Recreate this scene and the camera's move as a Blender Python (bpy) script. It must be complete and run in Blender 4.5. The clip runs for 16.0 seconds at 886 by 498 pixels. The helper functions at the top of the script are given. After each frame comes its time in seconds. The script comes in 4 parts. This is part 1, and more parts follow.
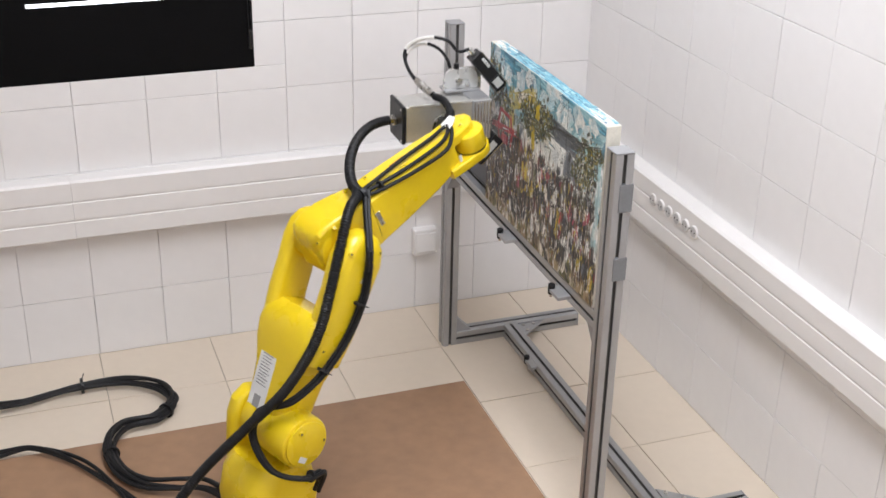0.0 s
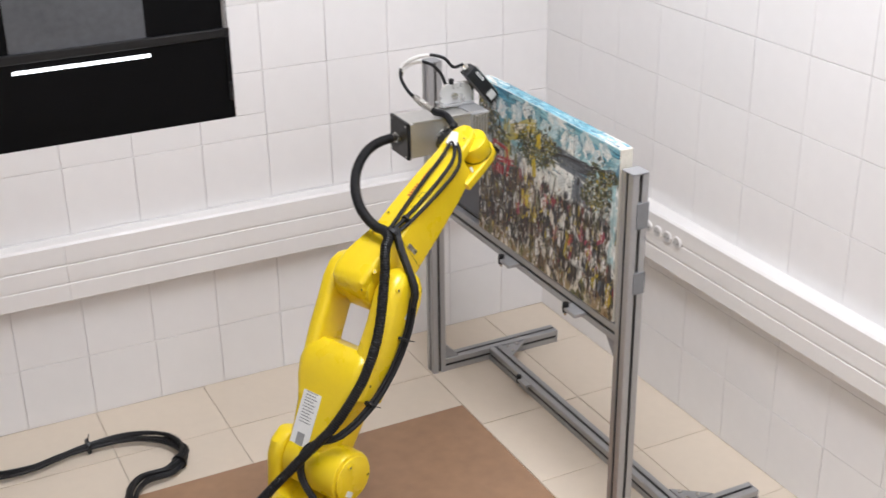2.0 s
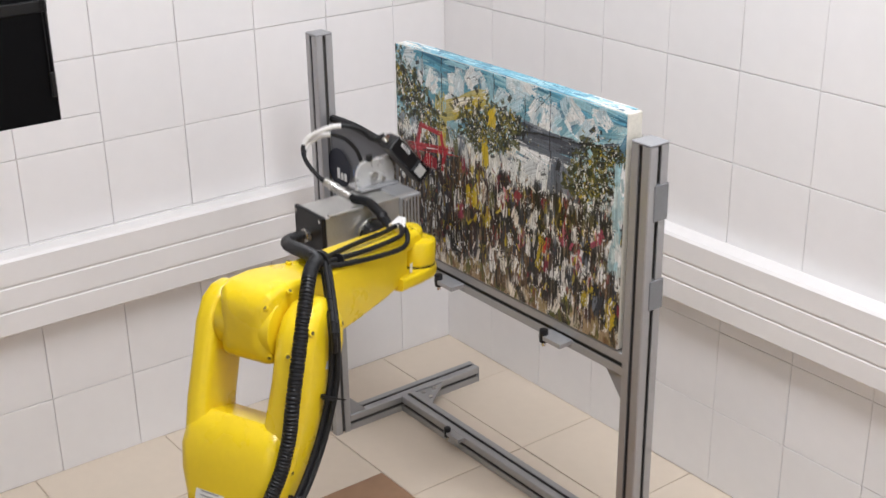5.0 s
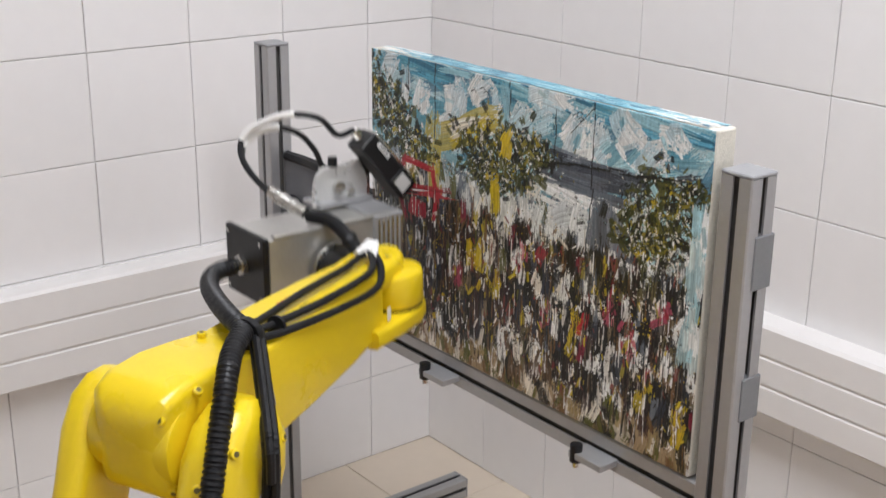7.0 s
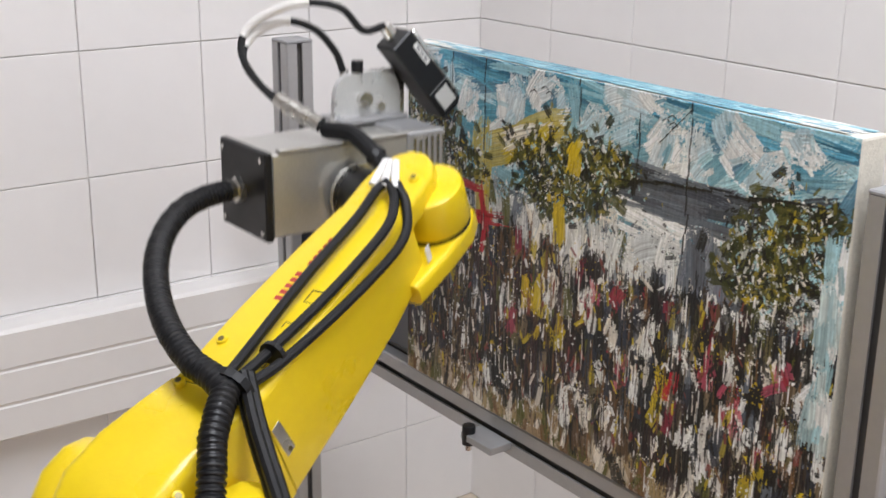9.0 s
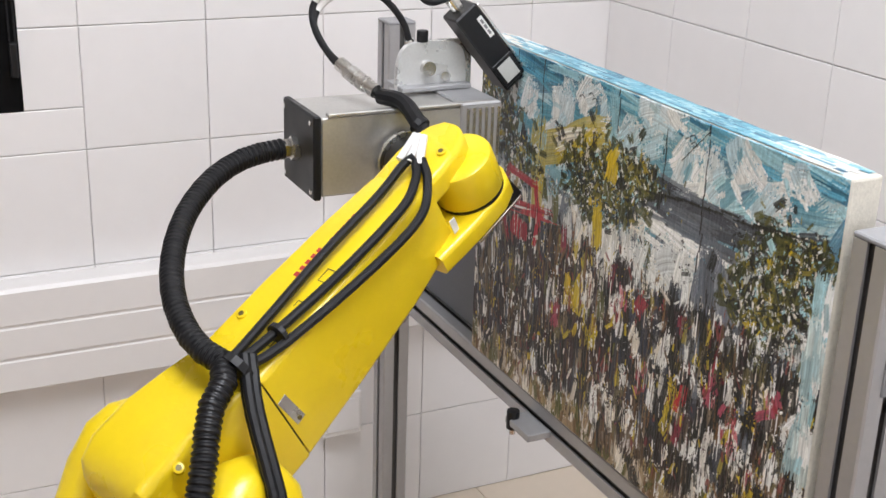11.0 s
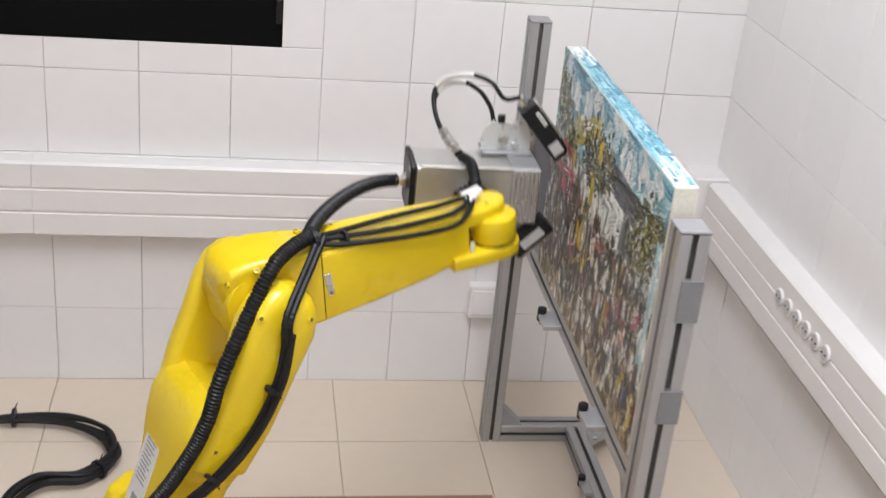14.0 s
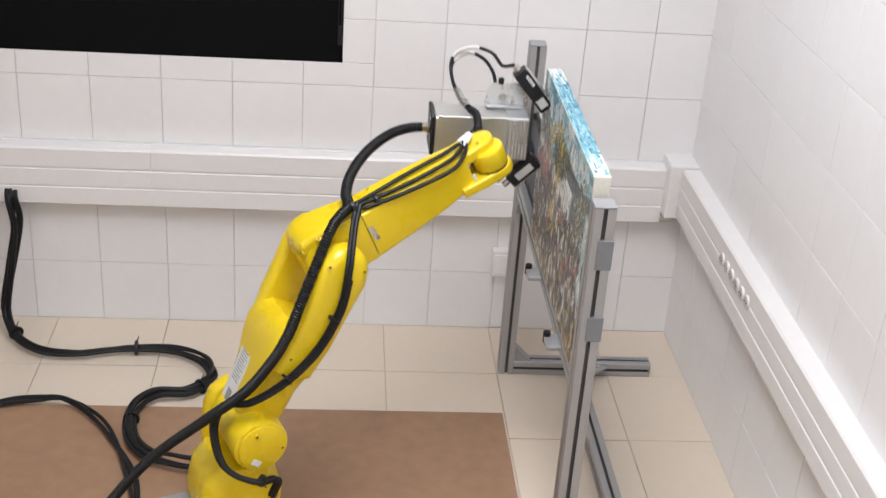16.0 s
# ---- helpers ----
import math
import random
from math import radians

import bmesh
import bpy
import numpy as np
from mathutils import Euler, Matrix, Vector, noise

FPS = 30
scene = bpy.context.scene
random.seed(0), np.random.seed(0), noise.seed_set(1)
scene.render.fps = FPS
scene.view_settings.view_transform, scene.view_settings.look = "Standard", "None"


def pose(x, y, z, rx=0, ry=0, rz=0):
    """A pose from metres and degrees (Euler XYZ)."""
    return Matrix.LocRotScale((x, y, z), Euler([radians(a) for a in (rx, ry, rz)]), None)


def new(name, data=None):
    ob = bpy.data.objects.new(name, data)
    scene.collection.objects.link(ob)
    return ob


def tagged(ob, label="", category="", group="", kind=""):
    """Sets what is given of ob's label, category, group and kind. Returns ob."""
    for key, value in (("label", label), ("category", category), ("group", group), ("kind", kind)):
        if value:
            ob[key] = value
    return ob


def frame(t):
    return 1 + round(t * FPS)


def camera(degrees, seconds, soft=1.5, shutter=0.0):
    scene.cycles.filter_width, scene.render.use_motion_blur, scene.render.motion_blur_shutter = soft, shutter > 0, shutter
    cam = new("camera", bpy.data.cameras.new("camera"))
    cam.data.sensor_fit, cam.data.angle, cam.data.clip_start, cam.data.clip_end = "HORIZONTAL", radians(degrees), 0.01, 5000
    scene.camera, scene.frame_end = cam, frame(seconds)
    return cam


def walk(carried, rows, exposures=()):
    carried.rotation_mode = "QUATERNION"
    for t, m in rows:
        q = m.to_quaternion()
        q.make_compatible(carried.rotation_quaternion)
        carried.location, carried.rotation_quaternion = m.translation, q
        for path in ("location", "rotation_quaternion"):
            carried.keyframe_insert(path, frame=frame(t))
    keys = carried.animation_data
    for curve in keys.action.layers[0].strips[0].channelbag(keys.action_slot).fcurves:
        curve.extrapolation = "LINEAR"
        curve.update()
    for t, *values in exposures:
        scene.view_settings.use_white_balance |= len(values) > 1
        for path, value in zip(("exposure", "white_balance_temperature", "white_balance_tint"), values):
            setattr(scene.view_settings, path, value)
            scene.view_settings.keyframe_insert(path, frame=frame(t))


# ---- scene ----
cam = camera(39.00, 16.0, shutter=0.5)
PATH = [
    (0, -1.7654, -3.5116, 1.9885, -19.519, -25.587, -1.107),
    (0.5, -1.8211, -3.5357, 1.9915, -19.768, -24.954, -1.539),
    (1, -1.8512, -3.5229, 2.0002, -20.215, -24.454, -1.658),
    (1.5, -1.9610, -3.5151, 2.0208, -22.041, -24.295, -0.570),
    (2, -2.1351, -3.4716, 2.0430, -26.919, -24.239, 0.762),
    (2.5, -2.2339, -3.4426, 2.0664, -31.720, -23.921, 0.159),
    (3, -2.3206, -3.4211, 2.0531, -33.644, -23.974, -0.449),
    (3.2, -2.3848, -3.4071, 2.0590, -34.345, -24.607, 0.096),
    (3.7, -2.2752, -3.1789, 1.9363, -35.149, -24.087, 0.315),
    (4.2, -2.1796, -2.9786, 1.8315, -35.965, -23.568, 0.509),
    (4.7, -2.0821, -2.7886, 1.7339, -36.735, -23.025, 0.718),
    (5.1, -2.0115, -2.6497, 1.6608, -37.377, -22.504, 0.875),
    (5.5, -1.9453, -2.5223, 1.5946, -38.004, -21.957, 1.035),
    (6, -1.8245, -2.3486, 1.5044, -37.590, -20.609, 0.324),
    (6.5, -1.7357, -2.2250, 1.4466, -37.737, -19.880, -0.310),
    (7, -1.6752, -2.1549, 1.4063, -38.288, -18.800, -0.584),
    (7.5, -1.6397, -2.1009, 1.4104, -38.814, -18.495, -0.517),
    (8, -1.5703, -1.9857, 1.3457, -38.779, -17.479, -1.252),
    (8.5, -1.5553, -1.9387, 1.3169, -38.748, -17.275, -1.240),
    (9, -1.4772, -1.8929, 1.3091, -36.194, -17.637, -0.607),
    (9.5, -1.4379, -1.9281, 1.3270, -33.204, -18.304, -0.747),
    (10, -1.4039, -1.9613, 1.3467, -30.628, -18.934, -0.876),
    (10.5, -1.3863, -1.9973, 1.3627, -28.442, -19.448, -1.588),
    (11, -1.3301, -2.0239, 1.3811, -25.477, -20.329, -1.727),
    (11.5, -1.2900, -2.0657, 1.4011, -22.831, -20.851, -1.902),
    (12, -1.2753, -2.2020, 1.4278, -17.946, -23.431, -2.167),
    (12.5, -1.2248, -2.3184, 1.4812, -13.521, -23.805, -4.374),
    (13, -1.1663, -2.4038, 1.5186, -9.521, -23.400, -5.912),
    (13.5, -1.1774, -2.5757, 1.5950, -8.229, -24.128, -4.479),
    (14, -1.1570, -2.7803, 1.6959, -7.588, -25.095, -5.004),
    (14.5, -1.1390, -3.0602, 1.8257, -5.551, -25.636, -5.664),
    (15, -1.1191, -3.4118, 1.9921, -3.729, -25.995, -5.187),
    (15.5, -1.0977, -3.5118, 2.0318, -3.348, -26.309, -4.497),
    (16, -1.0861, -3.5182, 2.0317, -3.608, -26.431, -3.698),
]
EXPOSURES = [(0, -0.10), (3.2, -0.12), (5.5, -0.14), (7.5, -0.29), (8.2, -0.29), (9, -0.2), (11.5, -0.10), (12.5, -0.13), (13, -0.20), (13.5, -0.18), (14, -0.13), (15, -0.09), (16, -0.13)]
walk(cam, [(t, pose(x, y, z, 90 + pitch, roll, yaw)) for t, x, y, z, yaw, pitch, roll in PATH], EXPOSURES)

# ---- world and lamps ----
world = bpy.data.worlds.new("world")
scene.world = world
world.use_nodes = True
world.node_tree.nodes["Background"].inputs[0].default_value = (0.9, 0.95, 1.0, 1)
world.node_tree.nodes["Background"].inputs[1].default_value = 0.02


def ceiling_lamp(x, y, sx, sy, power):
    data = bpy.data.lights.new("ceiling_lamp_light", "AREA")
    data.shape, data.size, data.size_y, data.energy = "RECTANGLE", sx, sy, power
    data.color = (0.90, 0.925, 1.0)
    ob = new("ceiling_lamp_light", data)
    ob.matrix_world = pose(x, y, 2.66)
    return ob


LAMPS = [(-0.98, -1.58, 46), (-0.85, -4.3, 14), (-3.3, -2.6, 3), (-3.3, -4.3, 3)]
for lx, ly, watts in LAMPS:
    ceiling_lamp(lx, ly, 0.6, 1.4, watts)


# ---- materials ----
def mat(name, color, rough=0.5, metal=0.0, vary=0.06, scale=12.0, bump=0.0, bump_scale=60.0, spec=0.5, island=0.0, coat=0.0):
    """A surface with variation at two scales and a fine relief."""
    m = bpy.data.materials.new(name)
    m.use_nodes = True
    nt = m.node_tree
    b = nt.nodes["Principled BSDF"]
    b.inputs["Roughness"].default_value, b.inputs["Metallic"].default_value = rough, metal
    b.inputs["Specular IOR Level"].default_value = spec
    b.inputs["Coat Weight"].default_value = coat
    tc = nt.nodes.new("ShaderNodeTexCoord")
    n1, n2 = nt.nodes.new("ShaderNodeTexNoise"), nt.nodes.new("ShaderNodeTexNoise")
    n1.inputs["Scale"].default_value, n2.inputs["Scale"].default_value = scale, scale * 9
    n1.inputs["Detail"].default_value = n2.inputs["Detail"].default_value = 4
    nt.links.new(tc.outputs["Object"], n1.inputs["Vector"])
    nt.links.new(tc.outputs["Object"], n2.inputs["Vector"])
    add = nt.nodes.new("ShaderNodeMath")
    add.operation = "ADD"
    nt.links.new(n1.outputs["Fac"], add.inputs[0])
    nt.links.new(n2.outputs["Fac"], add.inputs[1])
    last = add
    if island:
        info = nt.nodes.new("ShaderNodeObjectInfo")
        mul = nt.nodes.new("ShaderNodeMath")
        mul.operation = "MULTIPLY_ADD"
        mul.inputs[1].default_value = island
        nt.links.new(info.outputs["Random"], mul.inputs[0])
        nt.links.new(add.outputs[0], mul.inputs[2])
        last = mul
    ramp = nt.nodes.new("ShaderNodeMapRange")
    ramp.inputs["From Min"].default_value, ramp.inputs["From Max"].default_value = 0.6, 1.4 + island
    ramp.inputs["To Min"].default_value, ramp.inputs["To Max"].default_value = 1 - vary, 1 + vary
    nt.links.new(last.outputs[0], ramp.inputs["Value"])
    mix = nt.nodes.new("ShaderNodeVectorMath")
    mix.operation = "SCALE"
    mix.inputs[0].default_value = color
    nt.links.new(ramp.outputs[0], mix.inputs["Scale"])
    nt.links.new(mix.outputs[0], b.inputs["Base Color"])
    rr = nt.nodes.new("ShaderNodeMapRange")
    rr.inputs["From Min"].default_value, rr.inputs["From Max"].default_value = 0.3, 0.7
    rr.inputs["To Min"].default_value, rr.inputs["To Max"].default_value = max(0.02, rough - 0.07), min(1, rough + 0.07)
    nt.links.new(n1.outputs["Fac"], rr.inputs["Value"])
    nt.links.new(rr.outputs[0], b.inputs["Roughness"])
    if bump:
        n3 = nt.nodes.new("ShaderNodeTexNoise")
        n3.inputs["Scale"].default_value, n3.inputs["Detail"].default_value = bump_scale, 3
        nt.links.new(tc.outputs["Object"], n3.inputs["Vector"])
        bp = nt.nodes.new("ShaderNodeBump")
        bp.inputs["Strength"].default_value, bp.inputs["Distance"].default_value = bump, 0.002
        nt.links.new(n3.outputs["Fac"], bp.inputs["Height"])
        nt.links.new(bp.outputs[0], b.inputs["Normal"])
    return m


WALL = mat("painted_tile", (0.82, 0.80, 0.79), 0.36, vary=0.03, scale=3, bump=0.25, bump_scale=25, island=0.5)
GROUT = mat("painted_joint", (0.67, 0.65, 0.635), 0.7, vary=0.36, scale=3)
FLOOR_TILE = mat("cream_floor_tile", (0.70, 0.60, 0.485), 0.33, vary=0.05, scale=4, bump=0.08, bump_scale=14, island=0.7)
FLOOR_JOINT = mat("floor_joint", (0.46, 0.395, 0.32), 0.8, vary=0.2, scale=8)
CEIL = mat("ceiling_paint", (0.8, 0.79, 0.77), 0.8)
TRUNK = mat("white_plastic_trunking", (0.80, 0.775, 0.755), 0.38, vary=0.02, scale=4)
BOARD = mat("brown_hardboard", (0.335, 0.195, 0.112), 0.40, vary=0.16, scale=2.5, bump=0.15, bump_scale=200)
ALU = mat("anodised_aluminium", (0.41, 0.41, 0.415), 0.45, metal=0.6, vary=0.05, scale=14)
ALU_BRIGHT = mat("milled_aluminium", (0.72, 0.70, 0.67), 0.24, metal=1.0, vary=0.06, scale=20)
SLOT = mat("dark_slot_strip", (0.09, 0.085, 0.08), 0.7)
SOCKET_SHADE = mat("socket_recess_shade", (0.55, 0.54, 0.53), 0.5)
CAP = mat("grey_end_cap", (0.30, 0.30, 0.305), 0.5)
GREY_TAPE = mat("grey_tape", (0.20, 0.205, 0.215), 0.5, vary=0.08, scale=30)
YELLOW = mat("yellow_robot_paint", (0.80, 0.58, 0.012), 0.30, vary=0.03, scale=10, bump=0.12, bump_scale=350, coat=0.15)
BLACK = mat("black_plastic", (0.010, 0.010, 0.011), 0.42, vary=0.2, scale=20, spec=0.35)
CABLE = mat("black_cable", (0.009, 0.009, 0.010), 0.5, vary=0.25, scale=30, spec=0.3)
CONDUIT = mat("corrugated_conduit", (0.008, 0.008, 0.009), 0.4, vary=0.2, scale=40, spec=0.35)
WHITE_TAPE = mat("white_heat_shrink", (0.78, 0.76, 0.73), 0.45, vary=0.06, scale=50)
PAPER = mat("white_label", (0.75, 0.75, 0.73), 0.5, vary=0.03)
INK = mat("label_ink", (0.20, 0.20, 0.21), 0.6)
RED_INK = mat("red_ink", (0.45, 0.03, 0.03), 0.5)
STEEL = mat("plated_steel", (0.66, 0.65, 0.62), 0.25, metal=1.0, vary=0.06, scale=30)
SCREW = mat("dark_screw", (0.16, 0.13, 0.05), 0.45, metal=0.6)
FABRIC = mat("grey_bag_fabric", (0.155, 0.16, 0.175), 0.85, vary=0.08, scale=30, bump=0.3, bump_scale=500)
WINDOW_GREY = mat("window_grey", (0.085, 0.09, 0.10), 0.35, vary=0.25, scale=5)
NAVY = mat("navy_print", (0.014, 0.017, 0.03), 0.7)
BLUE_PRINT = mat("blue_print", (0.10, 0.18, 0.36), 0.7)
WHITE_PRINT = mat("white_print", (0.7, 0.7, 0.7), 0.7)
BLIND = mat("black_blind_fabric", (0.004, 0.004, 0.0045), 0.5, vary=0.15, scale=20, spec=0.08)
CARDBOARD = mat("brown_cardboard", (0.36, 0.22, 0.13), 0.8, vary=0.08)
CANVAS_EDGE = mat("primed_canvas_edge", (0.72, 0.69, 0.60), 0.7, vary=0.12, scale=30, bump=0.3, bump_scale=400)


def glow(name, color, strength):
    m = bpy.data.materials.new(name)
    m.use_nodes = True
    b = m.node_tree.nodes["Principled BSDF"]
    b.inputs["Base Color"].default_value = (*color, 1)
    b.inputs["Emission Color"].default_value = (*color, 1)
    b.inputs["Emission Strength"].default_value = strength
    return m


# for the ceiling diffusers and the added lines of light on the window
WHITE_GLOW = glow("white_glow", (0.92, 0.95, 1.0), 3.0)
GLASS = bpy.data.materials.new("window_glass")
GLASS.use_nodes = True
_g = GLASS.node_tree.nodes["Principled BSDF"]
_g.inputs["Base Color"].default_value = (0.9, 0.95, 0.95, 1)
_g.inputs["Transmission Weight"].default_value, _g.inputs["Roughness"].default_value, _g.inputs["IOR"].default_value = 1.0, 0.02, 1.3


# ---- mesh helpers ----
def finish(bm, mesh_name, material, smooth=False, angle=0.6):
    bmesh.ops.recalc_face_normals(bm, faces=bm.faces)
    me = bpy.data.meshes.new(mesh_name)
    if smooth:
        for f in bm.faces:
            f.smooth = True
        for e in bm.edges:
            if len(e.link_faces) == 2 and e.calc_face_angle(0) > angle:
                e.smooth = False
    bm.to_mesh(me)
    bm.free()
    for m in (material if isinstance(material, (list, tuple)) else [material]):
        me.materials.append(m)
    return me


def part(name, bm, material, parent=None, label="", smooth=False, m=None, angle=0.6):
    ob = new(name, finish(bm, name, material, smooth, angle))
    if parent:
        ob.parent = parent
    if m is not None:
        ob.matrix_local = m
    return tagged(ob, label) if label else ob


def thing(name, label, category, m=Matrix(), group="", kind=""):
    ob = new(name)
    ob.empty_display_size = 0.1
    ob.matrix_world = m
    return tagged(ob, label, category, group, kind)


def box(x0, x1, y0, y1, z0, z1, bevel=0.0, seg=1, bm=None):
    own = bm is None
    b = bmesh.new() if own else bm
    r = bmesh.ops.create_cube(b, size=1, matrix=Matrix.Translation(((x0 + x1) / 2, (y0 + y1) / 2, (z0 + z1) / 2)) @ Matrix.Diagonal((x1 - x0, y1 - y0, z1 - z0, 1)))
    if bevel:
        es = list({e for v in r["verts"] for e in v.link_edges})
        bmesh.ops.bevel(b, geom=es, offset=bevel, segments=seg, affect="EDGES", profile=0.5)
    return b


def cyl(a, b, r, r2=None, n=20, bm=None, bevel=0.0):
    """A cylinder or cone from a to b."""
    out = bmesh.new() if bm is None else bm
    a, b = Vector(a), Vector(b)
    d = b - a
    m = Matrix.Translation((a + b) / 2) @ d.to_track_quat("Z", "Y").to_matrix().to_4x4()
    res = bmesh.ops.create_cone(out, cap_ends=True, segments=n, radius1=r, radius2=r if r2 is None else r2, depth=d.length, matrix=m)
    if bevel:
        es = [e for e in {e for v in res["verts"] for e in v.link_edges} if any(len(f.verts) > 4 for f in e.link_faces)]
        bmesh.ops.bevel(out, geom=es, offset=bevel, segments=2, affect="EDGES", profile=0.5)
    return out


def spline(pts, n=12):
    """A smooth line through the points."""
    p = [Vector(q) for q in pts]
    p = [2 * p[0] - p[1]] + p + [2 * p[-1] - p[-2]]
    out = []
    for i in range(1, len(p) - 2):
        for k in range(n):
            u = k / n
            a, b, c, d = p[i - 1:i + 3]
            out.append(0.5 * (2 * b + (c - a) * u + (2 * a - 5 * b + 4 * c - d) * u * u + (3 * b - a - 3 * c + d) * u ** 3))
    return out + [p[-2]]


def tube(pts, r, n=10, bm=None, ribs=0.0, step=0.0):
    """A tube along a line of points; ribs: depth of corrugations of length step."""
    b = bmesh.new() if bm is None else bm
    if ribs:
        # even stations for the corrugations
        ls = [0.0]
        for i in range(1, len(pts)):
            ls.append(ls[-1] + (pts[i] - pts[i - 1]).length)
        total, k, out = ls[-1], 0, []
        count = max(4, int(total / step) * 4)
        for j in range(count + 1):
            s = total * j / count
            while k < len(ls) - 2 and ls[k + 1] < s:
                k += 1
            u = (s - ls[k]) / max(1e-9, ls[k + 1] - ls[k])
            out.append((pts[k].lerp(pts[k + 1], u), r - (ribs if j % 4 in (0, 3) else 0)))
    else:
        out = [(q, r) for q in pts]
    rings = []
    up = Vector((0, 0, 1))
    prev = None
    for i, (q, rad) in enumerate(out):
        d = (out[min(i + 1, len(out) - 1)][0] - out[max(i - 1, 0)][0]).normalized()
        if prev is None:
            x = d.orthogonal().normalized()
        else:
            x = (prev - d * prev.dot(d)).normalized()
        prev = x
        y = d.cross(x)
        rings.append([b.verts.new(q + x * math.cos(2 * math.pi * k / n) * rad + y * math.sin(2 * math.pi * k / n) * rad) for k in range(n)])
    for i in range(len(rings) - 1):
        for k in range(n):
            b.faces.new((rings[i][k], rings[i][(k + 1) % n], rings[i + 1][(k + 1) % n], rings[i + 1][k]))
    b.faces.new(rings[0][::-1])
    b.faces.new(rings[-1])
    return b


def loft(sections, bm=None, n=7):
    """A skin over rounded rectangles. A section: (centre, x direction, y direction, half width, half depth, corner radius)."""
    b = bmesh.new() if bm is None else bm
    rings = []
    for c, ux, uy, hw, hd, r in sections:
        c, ux, uy = Vector(c), Vector(ux).normalized(), Vector(uy).normalized()
        r = min(r, hw * 0.999, hd * 0.999)
        ring = []
        for sx, sy, a0 in ((1, 1, 0), (-1, 1, 90), (-1, -1, 180), (1, -1, 270)):
            for k in range(n):
                a = radians(a0 + 90 * k / (n - 1))
                ring.append(b.verts.new(c + ux * (sx * (hw - r) + r * math.cos(a)) + uy * (sy * (hd - r) + r * math.sin(a))))
        rings.append(ring)
    m = len(rings[0])
    for i in range(len(rings) - 1):
        for k in range(m):
            b.faces.new((rings[i][k], rings[i][(k + 1) % m], rings[i + 1][(k + 1) % m], rings[i + 1][k]))
    b.faces.new(rings[0][::-1])
    b.faces.new(rings[-1])
    return b


# ---- large structure ----
def build_room():
    floor = part("floor", box(-5.2, 0.15, -5.2, 0.15, -0.12, -0.0035), FLOOR_JOINT)
    tagged(floor, "cream ceramic tile floor with thin brown joints", "floor", kind="structure")
    wb = bmesh.new()
    # the wall round the window opening
    box(-5.2, 0.15, 0.003, 0.15, -0.1, 0.878, bm=wb)
    box(-1.100, 0.15, 0.003, 0.15, 0.878, 2.75, bm=wb)
    box(-5.2, -2.9, 0.003, 0.15, 0.878, 2.75, bm=wb)
    box(-2.9, -1.100, 0.003, 0.15, 2.0, 2.75, bm=wb)
    north = tagged(part("wall_north", wb, GROUT), "white painted tiled wall with fine dark joints", "wall", kind="structure")
    east = tagged(part("wall_east", box(0.003, 0.15, -5.2, 0.003, -0.1, 2.75), GROUT), "white painted tiled wall with fine dark joints", "wall", kind="structure")
    tagged(part("wall_west", box(-5.2, -5.05, -5.2, 0.003, -0.1, 2.75), WALL), "plain white painted wall", "wall", kind="structure")
    tagged(part("wall_south", box(-5.05, 0.003, -5.2, -5.05, -0.1, 2.75), WALL), "plain white painted wall", "wall", kind="structure")
    tagged(part("ceiling", box(-5.2, 0.15, -5.2, 0.15, 2.75, 2.9), CEIL), "plain white ceiling", "ceiling", kind="structure")
    for lx, ly, _ in LAMPS:
        lamp = thing("ceiling_light", "flat white ceiling light panel, switched on", "ceiling light", pose(lx, ly, 2.68), "ceiling lights")
        part("frame", box(-0.33, 0.33, -0.73, 0.73, 0.01, 0.07, 0.004), TRUNK, lamp)
        part("diffuser", box(-0.3, 0.3, -0.7, 0.7, 0.0, 0.012), WHITE_GLOW, lamp)
    return floor, north, east


FLOOR, NORTH, EAST = build_room()


def profile_bar(length, size=0.045):
    """A slotted aluminium bar along z, from 0 to length; the slot floors take the second material."""
    h, s, d, w = size / 2, 0.0045, 0.006, 0.009
    side = [(-s, h), (-s, h - 0.003), (-w, h - 0.003), (-w, h - d - 0.003), (w, h - d - 0.003), (w, h - 0.003), (s, h - 0.003), (s, h)]
    corner = [(h - 0.002, h), (h, h - 0.002)]
    ring = []
    for k in range(4):
        c, q = round(math.cos(-k * math.pi / 2)), round(math.sin(-k * math.pi / 2))
        for x, y in side + corner:
            ring.append((x * c - y * q, x * q + y * c))
    b = bmesh.new()
    lo = [b.verts.new((x, y, 0)) for x, y in ring]
    hi = [b.verts.new((x, y, length)) for x, y in ring]
    n = len(ring)
    for i in range(n):
        f = b.faces.new((lo[i], lo[(i + 1) % n], hi[(i + 1) % n], hi[i]))
        if i % 10 in (1, 2, 3, 4, 5):
            f.material_index = 1
    b.faces.new(lo[::-1])
    b.faces.new(hi)
    return b


def knob(parent, x, y, z):
    k = part("clamp_bracket", box(-0.012, 0.022, -0.03, 0.03, -0.006, 0.004, 0.001), ALU, parent, m=pose(x + 0.012, y - 0.02, z))
    part("knob", cyl((-0.005, 0.022, -0.012), (-0.005, 0.022, 0.014), 0.0085, n=14, bevel=0.001), BLACK, k, "black plastic knob", smooth=True)
    part("bolt", cyl((-0.005, 0.022, -0.02), (-0.005, 0.022, -0.012), 0.004, n=8), STEEL, k)


